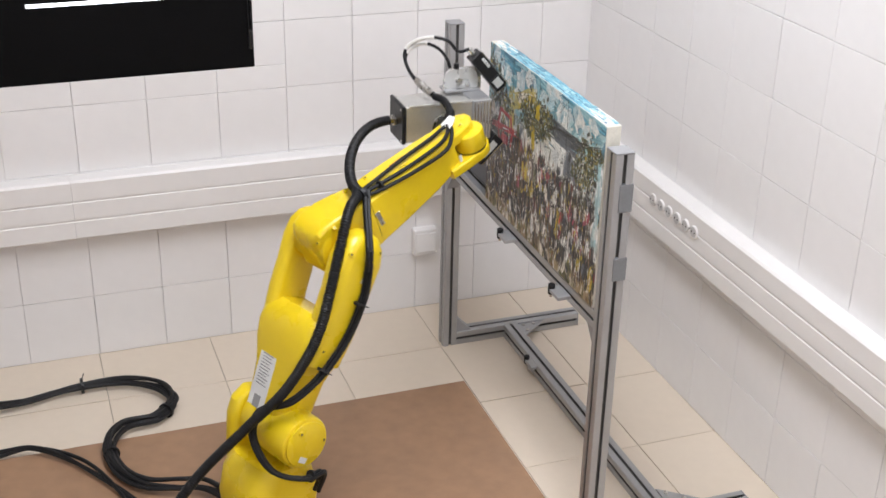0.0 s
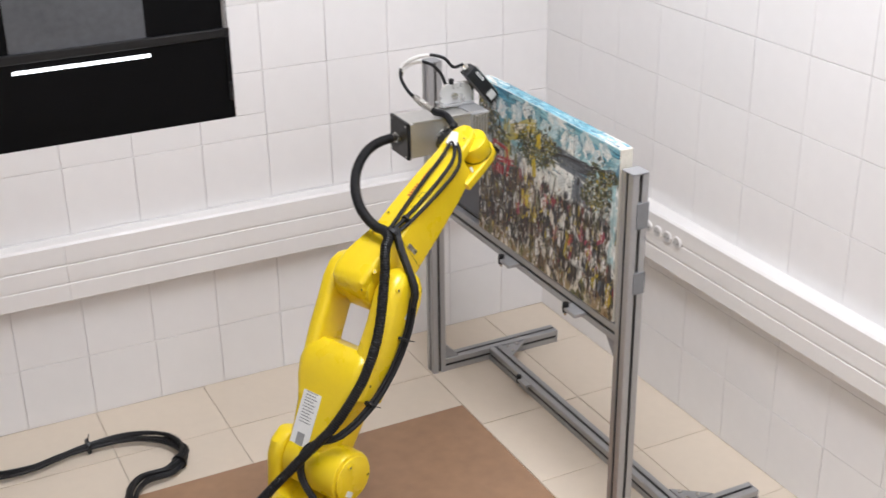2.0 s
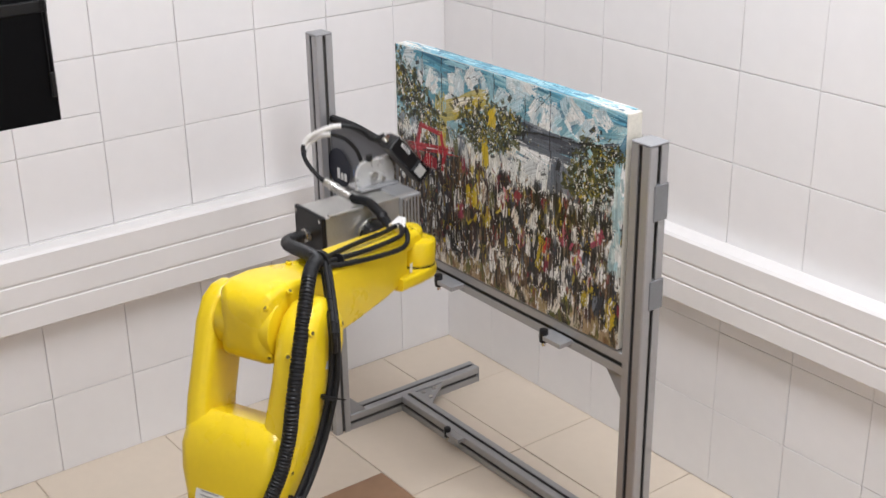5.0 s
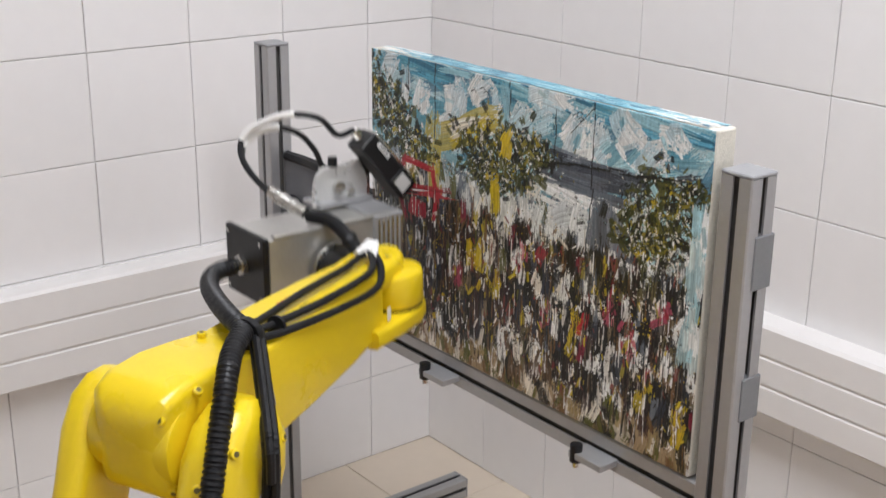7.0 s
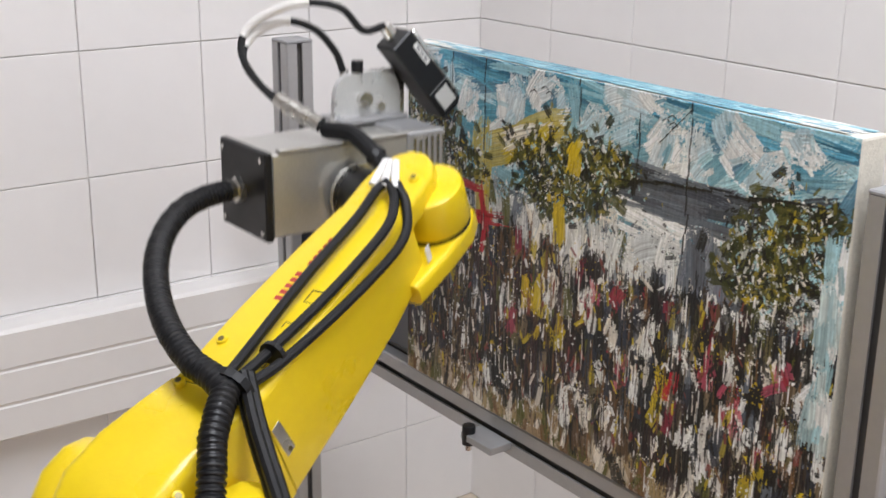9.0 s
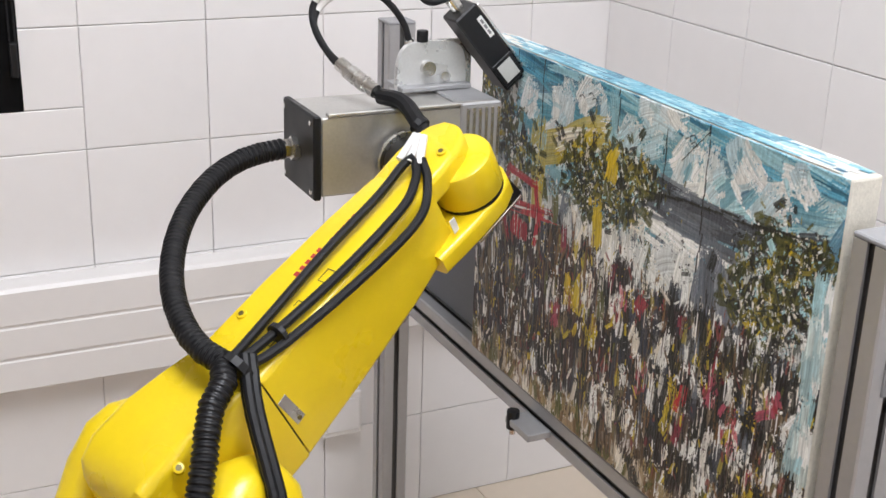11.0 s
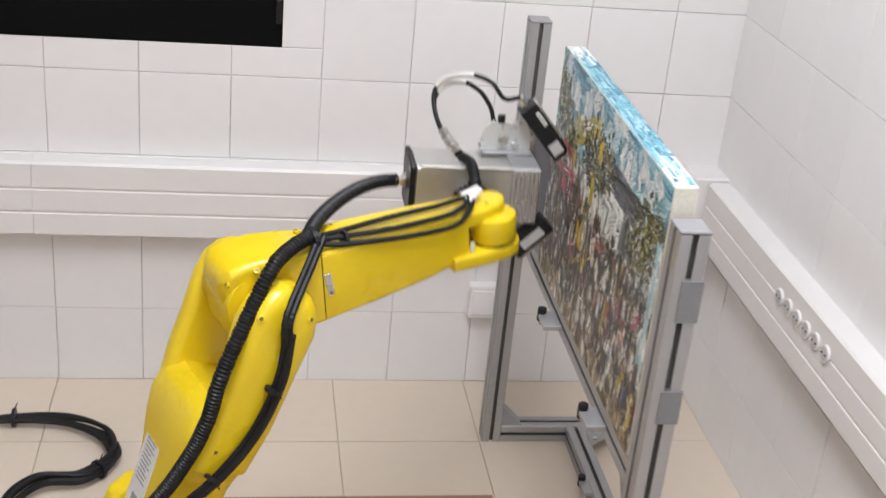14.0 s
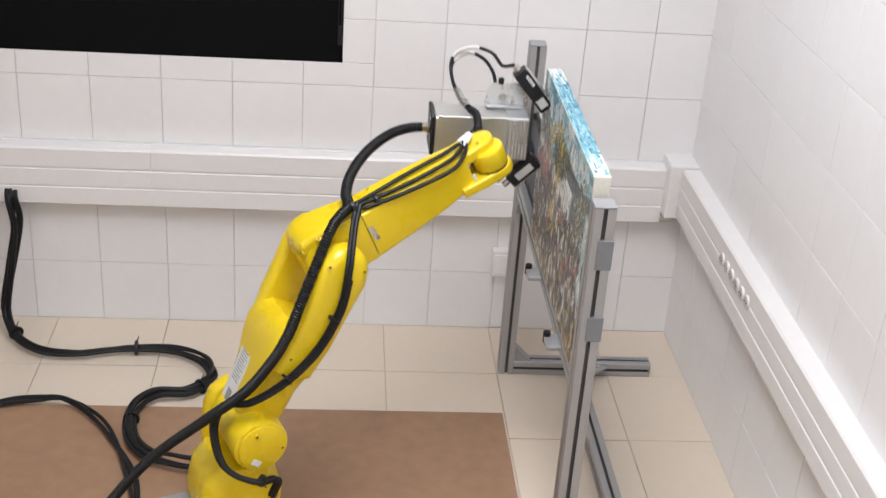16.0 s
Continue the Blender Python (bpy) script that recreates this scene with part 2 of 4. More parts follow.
def build_stand():
    st = thing("painting_stand", "slotted aluminium profile stand holding a canvas upright", "stand", pose(-0.564, -1.3075, 0))
    mats = [ALU, SLOT]

    def bar(name, length, m):
        return part(name, profile_bar(length), mats, st, m=m)
    near = bar("post", 1.038, pose(0, 0, 0.0))
    part("end_cap", box(-0.0225, 0.0225, -0.0225, 0.0225, 1.038, 1.043, 0.0015), CAP, near, "grey plastic end cap")
    far = bar("post", 1.038, pose(0.006, 1.045, 0.0))
    part("end_cap", box(-0.0225, 0.0225, -0.0225, 0.0225, 1.038, 1.043, 0.0015), CAP, far, "grey plastic end cap")
    bar("crossbar", 1.0, pose(0.003, 0.0225, 0.620, -90, 0, -0.3))
    bar("floor_bar", 1.0, pose(0.212, 0.0225, 0.0225, -90, 0, 0))
    for y, dx in ((0, 0), (1.045, 0.006)):
        f = bar("foot", 0.42, pose(0.0225 + dx, y, 0.0225, 0, 90, 0))
        part("end_cap", box(-0.0225, 0.0225, -0.0225, 0.0225, 0.42, 0.424, 0.001), CAP, f)
        # corner brackets between post and foot, and at the floor bar
        b = bmesh.new()
        v = [b.verts.new(q) for q in ((0, -0.018, 0), (0.05, -0.018, 0), (0, -0.018, 0.05), (0, 0.018, 0), (0.05, 0.018, 0), (0, 0.018, 0.05))]
        for q in ((0, 1, 2), (5, 4, 3), (0, 3, 4, 1), (1, 4, 5, 2), (2, 5, 3, 0)):
            b.faces.new([v[i] for i in q])
        part("corner_bracket", b, CAP, st, "grey cast corner bracket", m=pose(0.0225 + dx, y, 0.045))
        s = 1 if y == 0 else -1
        b = bmesh.new()
        v = [b.verts.new(q) for q in ((0, 0, 0), (0.09, 0, 0), (0, 0.07, 0), (0, 0, 0.006), (0.09, 0, 0.006), (0, 0.07, 0.006))]
        for q in ((0, 1, 2), (5, 4, 3), (0, 3, 4, 1), (1, 4, 5, 2), (2, 5, 3, 0)):
            b.faces.new([v[i] for i in q])
        g = part("gusset_plate", b, ALU, st, m=pose(0.236, y + s * 0.024, 0.04, 0 if s > 0 else 180, 0, 0))
        for q in ((0.015, 0.012), (0.05, 0.012), (0.015, 0.045)):
            part("bolt", cyl((q[0], q[1], -0.004), (q[0], q[1], 0.010), 0.006, n=8), STEEL, g)
    for y, s in ((0.0225, 1), (1.0225, -1)):
        b = bmesh.new()
        v = [b.verts.new(q) for q in ((-0.018, 0, 0), (-0.018, s * 0.045, 0), (-0.018, 0, -0.055), (0.018, 0, 0), (0.018, s * 0.045, 0), (0.018, 0, -0.055))]
        for q in ((0, 1, 2), (5, 4, 3), (0, 3, 4, 1), (1, 4, 5, 2), (2, 5, 3, 0)):
            b.faces.new([v[i] for i in q])
        part("corner_bracket", b, CAP, st, "grey cast corner bracket", m=pose(0.003, y, 0.597))
    knob(st, -0.05, 0.535, 0.614)
    knob(st, -0.05, 0.205, 0.614)
    knob(st, 0.17, 0.805, 0.04)
    # tape round the near post
    for z0, z1 in ((0.905, 0.97), (0.74, 0.795)):
        b = box(-0.0085, 0.0245, -0.0245, 0.0245, z0, z1, 0.001)
        part("tape", b, GREY_TAPE, st, "grey adhesive tape")


build_stand()


def trunk_section(h, d):
    """Outline (depth, height) of a cable trunking with two shallow grooves on its front."""
    pts = [(0, 0), (d - 0.004, 0), (d, 0.004)]
    for g in (0.30, 0.62):
        pts += [(d, h * g), (d - 0.003, h * g + 0.002), (d - 0.003, h * g + 0.006), (d, h * g + 0.008)]
    return pts + [(d, h - 0.006), (d - 0.006, h), (0, h)]


def extrude(outline, length):
    """Outline in (y = -depth, z), along x."""
    b = bmesh.new()
    a = [b.verts.new((0, -p, q)) for p, q in outline]
    c = [b.verts.new((length, -p, q)) for p, q in outline]
    n = len(outline)
    for i in range(n):
        b.faces.new((a[i], a[(i + 1) % n], c[(i + 1) % n], c[i]))
    b.faces.new(a)
    b.faces.new(c[::-1])
    return b


def socket(parent, m, r=0.021):
    s = part("socket", cyl((0, 0, 0), (0, -0.004, 0), r, n=24), TRUNK, parent, "round white power socket", smooth=True, m=m)
    b = bmesh.new()
    cyl((0, -0.004, 0), (0, -0.0052, 0), r, r * 0.96, n=24, bm=b)
    part("rim", b, TRUNK, s, smooth=True)
    # flat grey disc and black dots paint the shade of recess and pin holes
    part("recess_shade", cyl((0, -0.0053, 0), (0, -0.0057, 0), r * 0.82, n=24), SOCKET_SHADE, s)
    for q in (-1, 1):
        part("hole", cyl((q * 0.0075, -0.0058, 0), (q * 0.0075, -0.0064, 0), 0.0026, n=8), BLACK, s)


def build_trunking():
    back = thing("cable_trunking", "white plastic cable trunking along the tiled wall", "cable trunking", pose(-5.0, 0, 0.418), kind="structure")
    part("body", extrude(trunk_section(0.182, 0.055), 3.36), TRUNK, back)
    part("body", extrude(trunk_section(0.182, 0.055), 1.55), TRUNK, back, m=pose(3.3607, 0, 0))
    for x in (2.893, 2.835):
        socket(back, pose(x, -0.055, 0.150))
    right = thing("cable_trunking", "white plastic cable trunking with a row of sockets", "cable trunking", pose(0, 0, 0.462, 0, 0, -90), kind="structure")
    part("body", extrude(trunk_section(0.160, 0.055), 4.9), TRUNK, right, m=pose(0.105, 0, 0))
    for k in range(6):
        socket(right, pose(0.592 + 0.047 * k, -0.055, 0.106), 0.018)
    el = part("corner_piece", box(-0.09, -0.001, -0.1, -0.001, 0.455, 0.63, 0.004), TRUNK)
    tagged(el, "white plastic corner piece joining two trunkings", "trunking corner", kind="structure")


build_trunking()


def build_window():
    w = thing("window_1", "black framed window covered by a dark blind", "window", pose(-2.9, 0, 0.878), kind="structure")
    L = 2.9 - 1.084
    part("pane", box(0.0, L, 0.060, 0.066, 0.0, 1.127), GLASS, w, "dark window glass")
    part("backing", box(0, L, 0.11, 0.12, 0, 1.127), BLIND, w, "black sheet behind the glass")
    part("sill_blind", box(0, L, -0.004, 0.006, 0.0, 0.244, 0.001), BLIND, w, "glossy black lower panel")
    part("bottom_bar", box(0, L, -0.010, 0.004, 0.244, 0.271, 0.003), BLACK, w, "black blind bottom bar")
    # mottled grey rectangle above the bottom bar
    part("grey_panel", box(1.20, 1.575, 0.0, 0.004, 0.271, 1.0), WINDOW_GREY, w, "grey rectangle in the window")
    part("side_blind", box(1.575, L, 0.002, 0.008, 0.271, 1.127), BLIND, w)
    part("side_blind", box(0, 1.20, 0.002, 0.008, 0.271, 1.127), BLIND, w)
    # glowing bars added for two lines of light on the panel, not lamps
    part("light_line", box(1.20, 1.58, -0.008, -0.0045, 0.2155, 0.2255, 0.001), WHITE_GLOW, w, "thin glowing bar standing in for a line of light")
    part("light_line", box(0.70, 1.08, -0.008, -0.0045, 0.2155, 0.2255, 0.001), WHITE_GLOW, w, "thin glowing bar standing in for a line of light")
    ch = thing("blind_chain", "thin bead chain of the blind with a black weight", "blind chain", pose(-1.094, -0.012, 0.935))
    part("weight", box(-0.006, 0.006, -0.006, 0.006, 0, 0.055, 0.002), BLACK, ch, "black plastic weight")
    for dx in (-0.004, 0.005):
        part("cord", tube(spline([(dx, 0, 0.05), (dx * 0.5 - 0.002, 0, 0.4), (-0.004, 0, 1.1)]), 0.0016, 6), CABLE, ch, smooth=True)


build_window()


def build_outlet():
    o = thing("wall_outlet", "square white wall socket box on the tiles", "wall outlet", pose(-0.555, 0, 0.247))
    part("box", box(-0.04, 0.04, -0.03, 0, -0.046, 0.046, 0.003), TRUNK, o)
    part("cover", box(-0.034, 0.034, -0.034, -0.0302, -0.034, 0.034, 0.002), WALL, o, "white square cover plate")


build_outlet()
board = part("floor_board", box(-3.1, -0.592, -2.3, -0.505, 0.0005, 0.0065, 0.001), BOARD)
tagged(board, "large brown hardboard sheet lying on the floor tiles", "board")
carton = thing("cardboard_box", "brown cardboard box on the floor beside the wall", "box", pose(-2.33, -0.2, 0, 0, 0, 12))
part("body", box(-0.15, 0.15, -0.12, 0.12, 0, 0.09, 0.002), CARDBOARD, carton)


# ---- painting ----
def paint_material():
    m = bpy.data.materials.new("oil_paint")
    m.use_nodes = True
    nt = m.node_tree
    b = nt.nodes["Principled BSDF"]
    b.inputs["Roughness"].default_value = 0.32
    b.inputs["Specular IOR Level"].default_value = 0.3
    at = nt.nodes.new("ShaderNodeAttribute")
    at.attribute_name = "paint"
    tc = nt.nodes.new("ShaderNodeTexCoord")
    mp = nt.nodes.new("ShaderNodeMapping")
    mp.inputs["Scale"].default_value = (1, 260, 60)
    n = nt.nodes.new("ShaderNodeTexNoise")
    n.inputs["Scale"].default_value, n.inputs["Detail"].default_value = 1.0, 5
    nt.links.new(tc.outputs["Object"], mp.inputs["Vector"])
    nt.links.new(mp.outputs[0], n.inputs["Vector"])
    r = nt.nodes.new("ShaderNodeMapRange")
    r.inputs["From Min"].default_value, r.inputs["From Max"].default_value = 0.25, 0.75
    r.inputs["To Min"].default_value, r.inputs["To Max"].default_value = 0.82, 1.2
    nt.links.new(n.outputs["Fac"], r.inputs["Value"])
    v = nt.nodes.new("ShaderNodeVectorMath")
    v.operation = "SCALE"
    nt.links.new(at.outputs["Color"], v.inputs[0])
    nt.links.new(r.outputs[0], v.inputs["Scale"])
    col = v.outputs[0]
    nt.links.new(col, b.inputs["Base Color"])
    bp = nt.nodes.new("ShaderNodeBump")
    bp.inputs["Strength"].default_value, bp.inputs["Distance"].default_value = 0.5, 0.0015
    nt.links.new(n.outputs["Fac"], bp.inputs["Height"])
    nt.links.new(bp.outputs[0], b.inputs["Normal"])
    return m


PAINT = paint_material()
PW, PH = 0.669, 0.438   # width along the wall, height
TEAL, PALE, WHITE, DEEP = (0.10, 0.30, 0.39), (0.36, 0.57, 0.61), (0.79, 0.80, 0.77), (0.035, 0.14, 0.22)
OLIVE, DARK, OCHRE, BROWN = (0.10, 0.10, 0.025), (0.012, 0.012, 0.011), (0.52, 0.36, 0.02), (0.16, 0.085, 0.035)
RED, GREY, TAN, CREAM = (0.42, 0.015, 0.03), (0.13, 0.15, 0.18), (0.33, 0.24, 0.14), (0.74, 0.69, 0.60)


SKY = [TEAL, (0.15, 0.32, 0.39), (0.24, 0.42, 0.48), (0.09, 0.20, 0.28), PALE, (0.42, 0.56, 0.58)]
LEAF = [DARK, DARK, (0.025, 0.03, 0.010), (0.05, 0.055, 0.016), (0.09, 0.088, 0.025)]
STEP = 0.0008   # metres between points of the paint layer
GU, GV = int(PW / STEP), int(PH / STEP)


def smooth_noise(rng, rows, cols, cell):
    """Value noise stretched over the layer."""
    coarse = rng.random((rows // cell + 2, cols // cell + 2))
    y, x = np.arange(rows) / cell, np.arange(cols) / cell
    iy, ix = y.astype(int), x.astype(int)
    fy, fx = (y - iy)[:, None], (x - ix)[None, :]
    return (coarse[iy][:, ix] * (1 - fy) * (1 - fx) + coarse[iy + 1][:, ix] * fy * (1 - fx)
            + coarse[iy][:, ix + 1] * (1 - fy) * fx + coarse[iy + 1][:, ix + 1] * fy * fx)


class Canvas:
    """A fine sheet of paint: colour and thickness, built up stroke by stroke."""

    def __init__(self):
        self.rng = np.random.default_rng(7)
        self.colour = np.zeros((GV, GU, 3)) + 0.6
        self.height = np.zeros((GV, GU))
        g = self.rng
        self.grain = 0.45 * smooth_noise(g, GV, GU, 2) + 0.35 * smooth_noise(g, GV, GU, 6) + 0.2 * smooth_noise(g, GV, GU, 22)
        self.grain = (self.grain - self.grain.min()) / (self.grain.max() - self.grain.min())

    def stroke(self, u, v, length, width, lean, c, dry=0.35, body=0.0005, ragged=1.0):
        """One pull of a brush or knife, centred at u, v; bristles start and end unevenly and the paint runs dry."""
        g = self.rng
        a = radians(lean)
        ca, sa = math.cos(a), math.sin(a)
        hl, hw = length / 2, max(width / 2, STEP * 0.6)
        ex, ey = abs(ca) * hl + abs(sa) * hw, abs(sa) * hl + abs(ca) * hw
        cx, cy = u * PW, v * PH
        x0, x1 = max(0, int((cx - ex) / STEP)), min(GU, int((cx + ex) / STEP) + 2)
        y0, y1 = max(0, int((cy - ey) / STEP)), min(GV, int((cy + ey) / STEP) + 2)
        if x1 <= x0 or y1 <= y0:
            return
        dx = (np.arange(x0, x1) * STEP - cx)[None, :]
        dy = (np.arange(y0, y1) * STEP - cy)[:, None]
        p = (dx * ca + dy * sa) / hl
        q = (-dx * sa + dy * ca) / hw
        q = q + g.uniform(-0.35, 0.35) * (1 - p * p)
        n = max(3, int(width / 0.0012))
        i = np.clip(((q + 1) / 2 * n).astype(int), 0, n - 1)
        start, end = -1 + 0.35 * ragged * g.random(n), 1 - 0.5 * ragged * g.random(n)
        gap = self.grain[y0:y1, x0:x1] < dry * (0.45 + 0.4 * p + 0.3 * g.random(n)[i])
        m = (np.abs(q) < 1) & (p > start[i]) & (p < end[i]) & ~gap
        if not m.any():
            return
        tone = np.array(c)[None, :] * (1 + 0.16 * g.standard_normal(n))[i][m][:, None]
        k = g.uniform(0.78, 1.0, n)[i][m][:, None]
        self.colour[y0:y1, x0:x1][m] = np.clip(self.colour[y0:y1, x0:x1][m] * (1 - k) + tone * k, 0.006, 0.86)
        h = self.height[y0:y1, x0:x1]
        h[m] = h[m] * 0.55 + body * (0.55 + 0.7 * g.random(n)[i][m])

    def dab(self, colours, u, v, length, width, lean, spread, dry=0.4, ragged=1.0, body=0.0004):
        g = self.rng
        f = g.lognormal(0, 0.35)
        self.stroke(u, v, length * f, width * f * g.uniform(0.6, 1.4), lean + g.normal(0, spread), colours[g.integers(len(colours))], dry, body, ragged)


def paint_sky(p):
    g = p.rng
    for _ in range(900):
        u, v = g.random(), g.uniform(0.44, 1.0)
        p.dab(SKY if v > 0.6 or u > 0.93 else [GREY, PALE, WHITE, (0.30, 0.34, 0.36)], u, v, 0.075, 0.022, g.uniform(-25, 40), 15, 0.25)
    for _ in range(130):
        p.dab([TEAL, DEEP, (0.10, 0.33, 0.46), (0.30, 0.52, 0.58)], g.random(), g.uniform(0.955, 1.0), 0.10, 0.008, -4, 5, 0.4)
    # white knife marks
    for cu, cv, ru, rv, lean, n in ((0.30, 0.89, 0.030, 0.06, 80, 9), (0.405, 0.94, 0.055, 0.055, 70, 14), (0.20, 0.86, 0.03, 0.05, 60, 7), (0.13, 0.90, 0.012, 0.05, 85, 3), (0.06, 0.965, 0.04, 0.02, 20, 5),
                                    (0.57, 0.965, 0.04, 0.025, 10, 6), (0.67, 0.885, 0.045, 0.045, 45, 9), (0.735, 0.905, 0.025, 0.05, 80, 7), (0.81, 0.95, 0.04, 0.025, -25, 4), (0.835, 0.885, 0.055, 0.022, 8, 7),
                                    (0.93, 0.945, 0.04, 0.03, -30, 4), (0.28, 0.80, 0.05, 0.05, 30, 9), (0.52, 0.90, 0.03, 0.03, 50, 5), (0.62, 0.99, 0.03, 0.012, 0, 3)):
        for _ in range(int(n * 1.4)):
            p.dab([WHITE, (0.74, 0.74, 0.71), (0.60, 0.66, 0.67), (0.45, 0.58, 0.62)], cu + g.normal(0, ru * 0.40), cv + g.normal(0, rv * 0.40), 0.034, 0.020, lean, 24, 0.50, 0.5, 0.00022)
        for _ in range(n // 2):
            p.dab(SKY, cu + g.normal(0, ru * 0.7), cv + g.normal(0, rv * 0.7), 0.022, 0.006, lean, 30, 0.5, 1.0, 0.00022)


def paint_houses(p):
    g = p.rng
    for _ in range(420):
        u, v = g.uniform(0.0, 0.97), g.uniform(0.45, 0.66)
        p.dab([WHITE, CREAM, (0.55, 0.56, 0.54), GREY, (0.25, 0.27, 0.29), (0.10, 0.11, 0.10), OLIVE], u, v, 0.045, 0.016, 86, 18, 0.5)
    for k in range(60):
        f = g.random()
        u = 0.60 + 0.34 * f
        p.dab([(0.06, 0.07, 0.085), (0.045, 0.05, 0.065), GREY, (0.10, 0.11, 0.13)], u, 0.765 + 0.05 * f + g.normal(0, 0.016) * (1.3 - f), 0.07, 0.010, -3 + 8 * f, 4, 0.35)
    for k in range(26):
        u = g.uniform(0.60, 0.83)
        p.dab([WHITE, WHITE, (0.58, 0.60, 0.60)], u, 0.70 + 0.03 * (u - 0.6) + g.normal(0, 0.016), 0.06, 0.014, -4, 6, 0.45)
    for k in range(14):
        p.dab([GREY, (0.08, 0.09, 0.11)], g.uniform(0.61, 0.86), 0.735 + g.normal(0, 0.006), 0.07, 0.005, 1, 3, 0.4)
    for k in range(16):
        p.dab([WHITE, (0.66, 0.68, 0.66), (0.55, 0.58, 0.58)], 0.635 + g.normal(0, 0.025), 0.60 + g.normal(0, 0.03), 0.04, 0.018, 80, 25, 0.4)
    for k in range(46):
        p.dab([GREY, (0.16, 0.17, 0.21), (0.10, 0.11, 0.13), (0.24, 0.26, 0.29)], g.uniform(0.72, 0.84), g.uniform(0.50, 0.67), 0.05, 0.014, 88, 10, 0.35)
    for u in (0.43, 0.47, 0.50, 0.53):
        for k in range(4):
            p.dab([WHITE, CREAM, (0.6, 0.6, 0.56)], u + g.normal(0, 0.01), 0.575 + g.normal(0, 0.02), 0.05, 0.014, 86, 6, 0.4)


def paint_trees(p):
    g = p.rng
    yellow = [(0.50, 0.38, 0.02), (0.42, 0.33, 0.04), (0.46, 0.38, 0.10)]
    for k in range(22):
        f = g.random()
        p.dab(yellow + [CREAM], 0.295 + 0.12 * f, 0.775 + 0.085 * f + g.normal(0, 0.012), 0.05, 0.015, 24, 8, 0.3)
    for k in range(16):
        p.dab(yellow + [PALE], 0.238 + g.normal(0, 0.012), g.uniform(0.60, 0.80), 0.05, 0.010, 88, 6, 0.5)
    for cu, cv, ru, rv, slant in ((0.03, 0.84, 0.05, 0.11, 0.0), (0.10, 0.77, 0.07, 0.09, -0.4), (0.17, 0.71, 0.06, 0.05, -0.3), (0.45, 0.76, 0.115, 0.085, 0.05), (0.55, 0.81, 0.05, 0.05, 0.0), (0.42, 0.69, 0.07, 0.05, 0.0),
                                  (0.89, 0.735, 0.085, 0.09, 0.0), (0.94, 0.81, 0.045, 0.04, 0.0), (0.87, 0.64, 0.07, 0.06, 0.0)):
        n = int(26000 * ru * rv)
        def at(k=0.62):
            du = g.normal(0, ru * k)
            return cu + du, cv + g.normal(0, rv * k) + slant * du
        for _ in range(n):
            p.dab(LEAF, *at(), 0.016, 0.0062, g.uniform(0, 180), 5, 0.45)
        for _ in range(int(n * 1.1)):
            p.dab([WHITE, CREAM, (0.5, 0.52, 0.48), PALE], *at(0.62), 0.006, 0.0019, g.uniform(30, 150), 10, 0.45)
        for _ in range(int(n * 1.3)):
            p.dab([DARK, DARK, OLIVE, (0.12, 0.11, 0.02), (0.26, 0.21, 0.03)], *at(0.55), 0.007, 0.0022, g.uniform(0, 180), 10, 0.4)
        for _ in range(n // 14):
            p.dab([(0.50, 0.36, 0.02), (0.34, 0.26, 0.03), (0.30, 0.26, 0.06)], *at(0.5), 0.007, 0.003, g.uniform(20, 160), 10, 0.4)
    for k in range(5):
        p.dab([(0.55, 0.40, 0.02), (0.48, 0.36, 0.02)], 0.44 + g.normal(0, 0.006), 0.605 + g.normal(0, 0.02), 0.036, 0.011, 95, 4, 0.3)
        p.dab([(0.60, 0.43, 0.02)], 0.468 + g.normal(0, 0.006), 0.81 + g.normal(0, 0.012), 0.018, 0.010, 60, 20, 0.3)


def paint_cabin(p):
    g = p.rng
    red = [RED, (0.42, 0.03, 0.04), (0.30, 0.015, 0.03)]
    for k in range(12):
        p.dab([DARK, OCHRE, (0.30, 0.20, 0.05), CREAM, OLIVE], 0.168 + g.normal(0, 0.022), 0.605 + g.normal(0, 0.014), 0.012, 0.007, 90, 30, 0.2)
    for x, y in ((0.165, 0.487), (0.145, 0.475), (0.19, 0.485)):
        p.dab(red, x, y, 0.026, 0.014, 88, 6, 0.2)
    for (ax, ay), (bx, by) in (((0.13, 0.645), (0.228, 0.635)), ((0.13, 0.645), (0.098, 0.51)), ((0.228, 0.635), (0.246, 0.53)), ((0.10, 0.54), (0.24, 0.563)), ((0.10, 0.51), (0.13, 0.435)), ((0.246, 0.54), (0.237, 0.46))):
        w, h = (bx - ax) * PW, (by - ay) * PH
        for k in range(3):
            p.dab(red, (ax + bx) / 2 + g.normal(0, 0.003), (ay + by) / 2 + g.normal(0, 0.003), math.hypot(w, h) * 1.15, 0.0075, math.degrees(math.atan2(h, w)), 2, 0.08)
    p.stroke(0.16, 0.536, 0.035, 0.004, 8, DARK)
    p.stroke(0.18, 0.55, 0.045, 0.003, 10, WHITE)


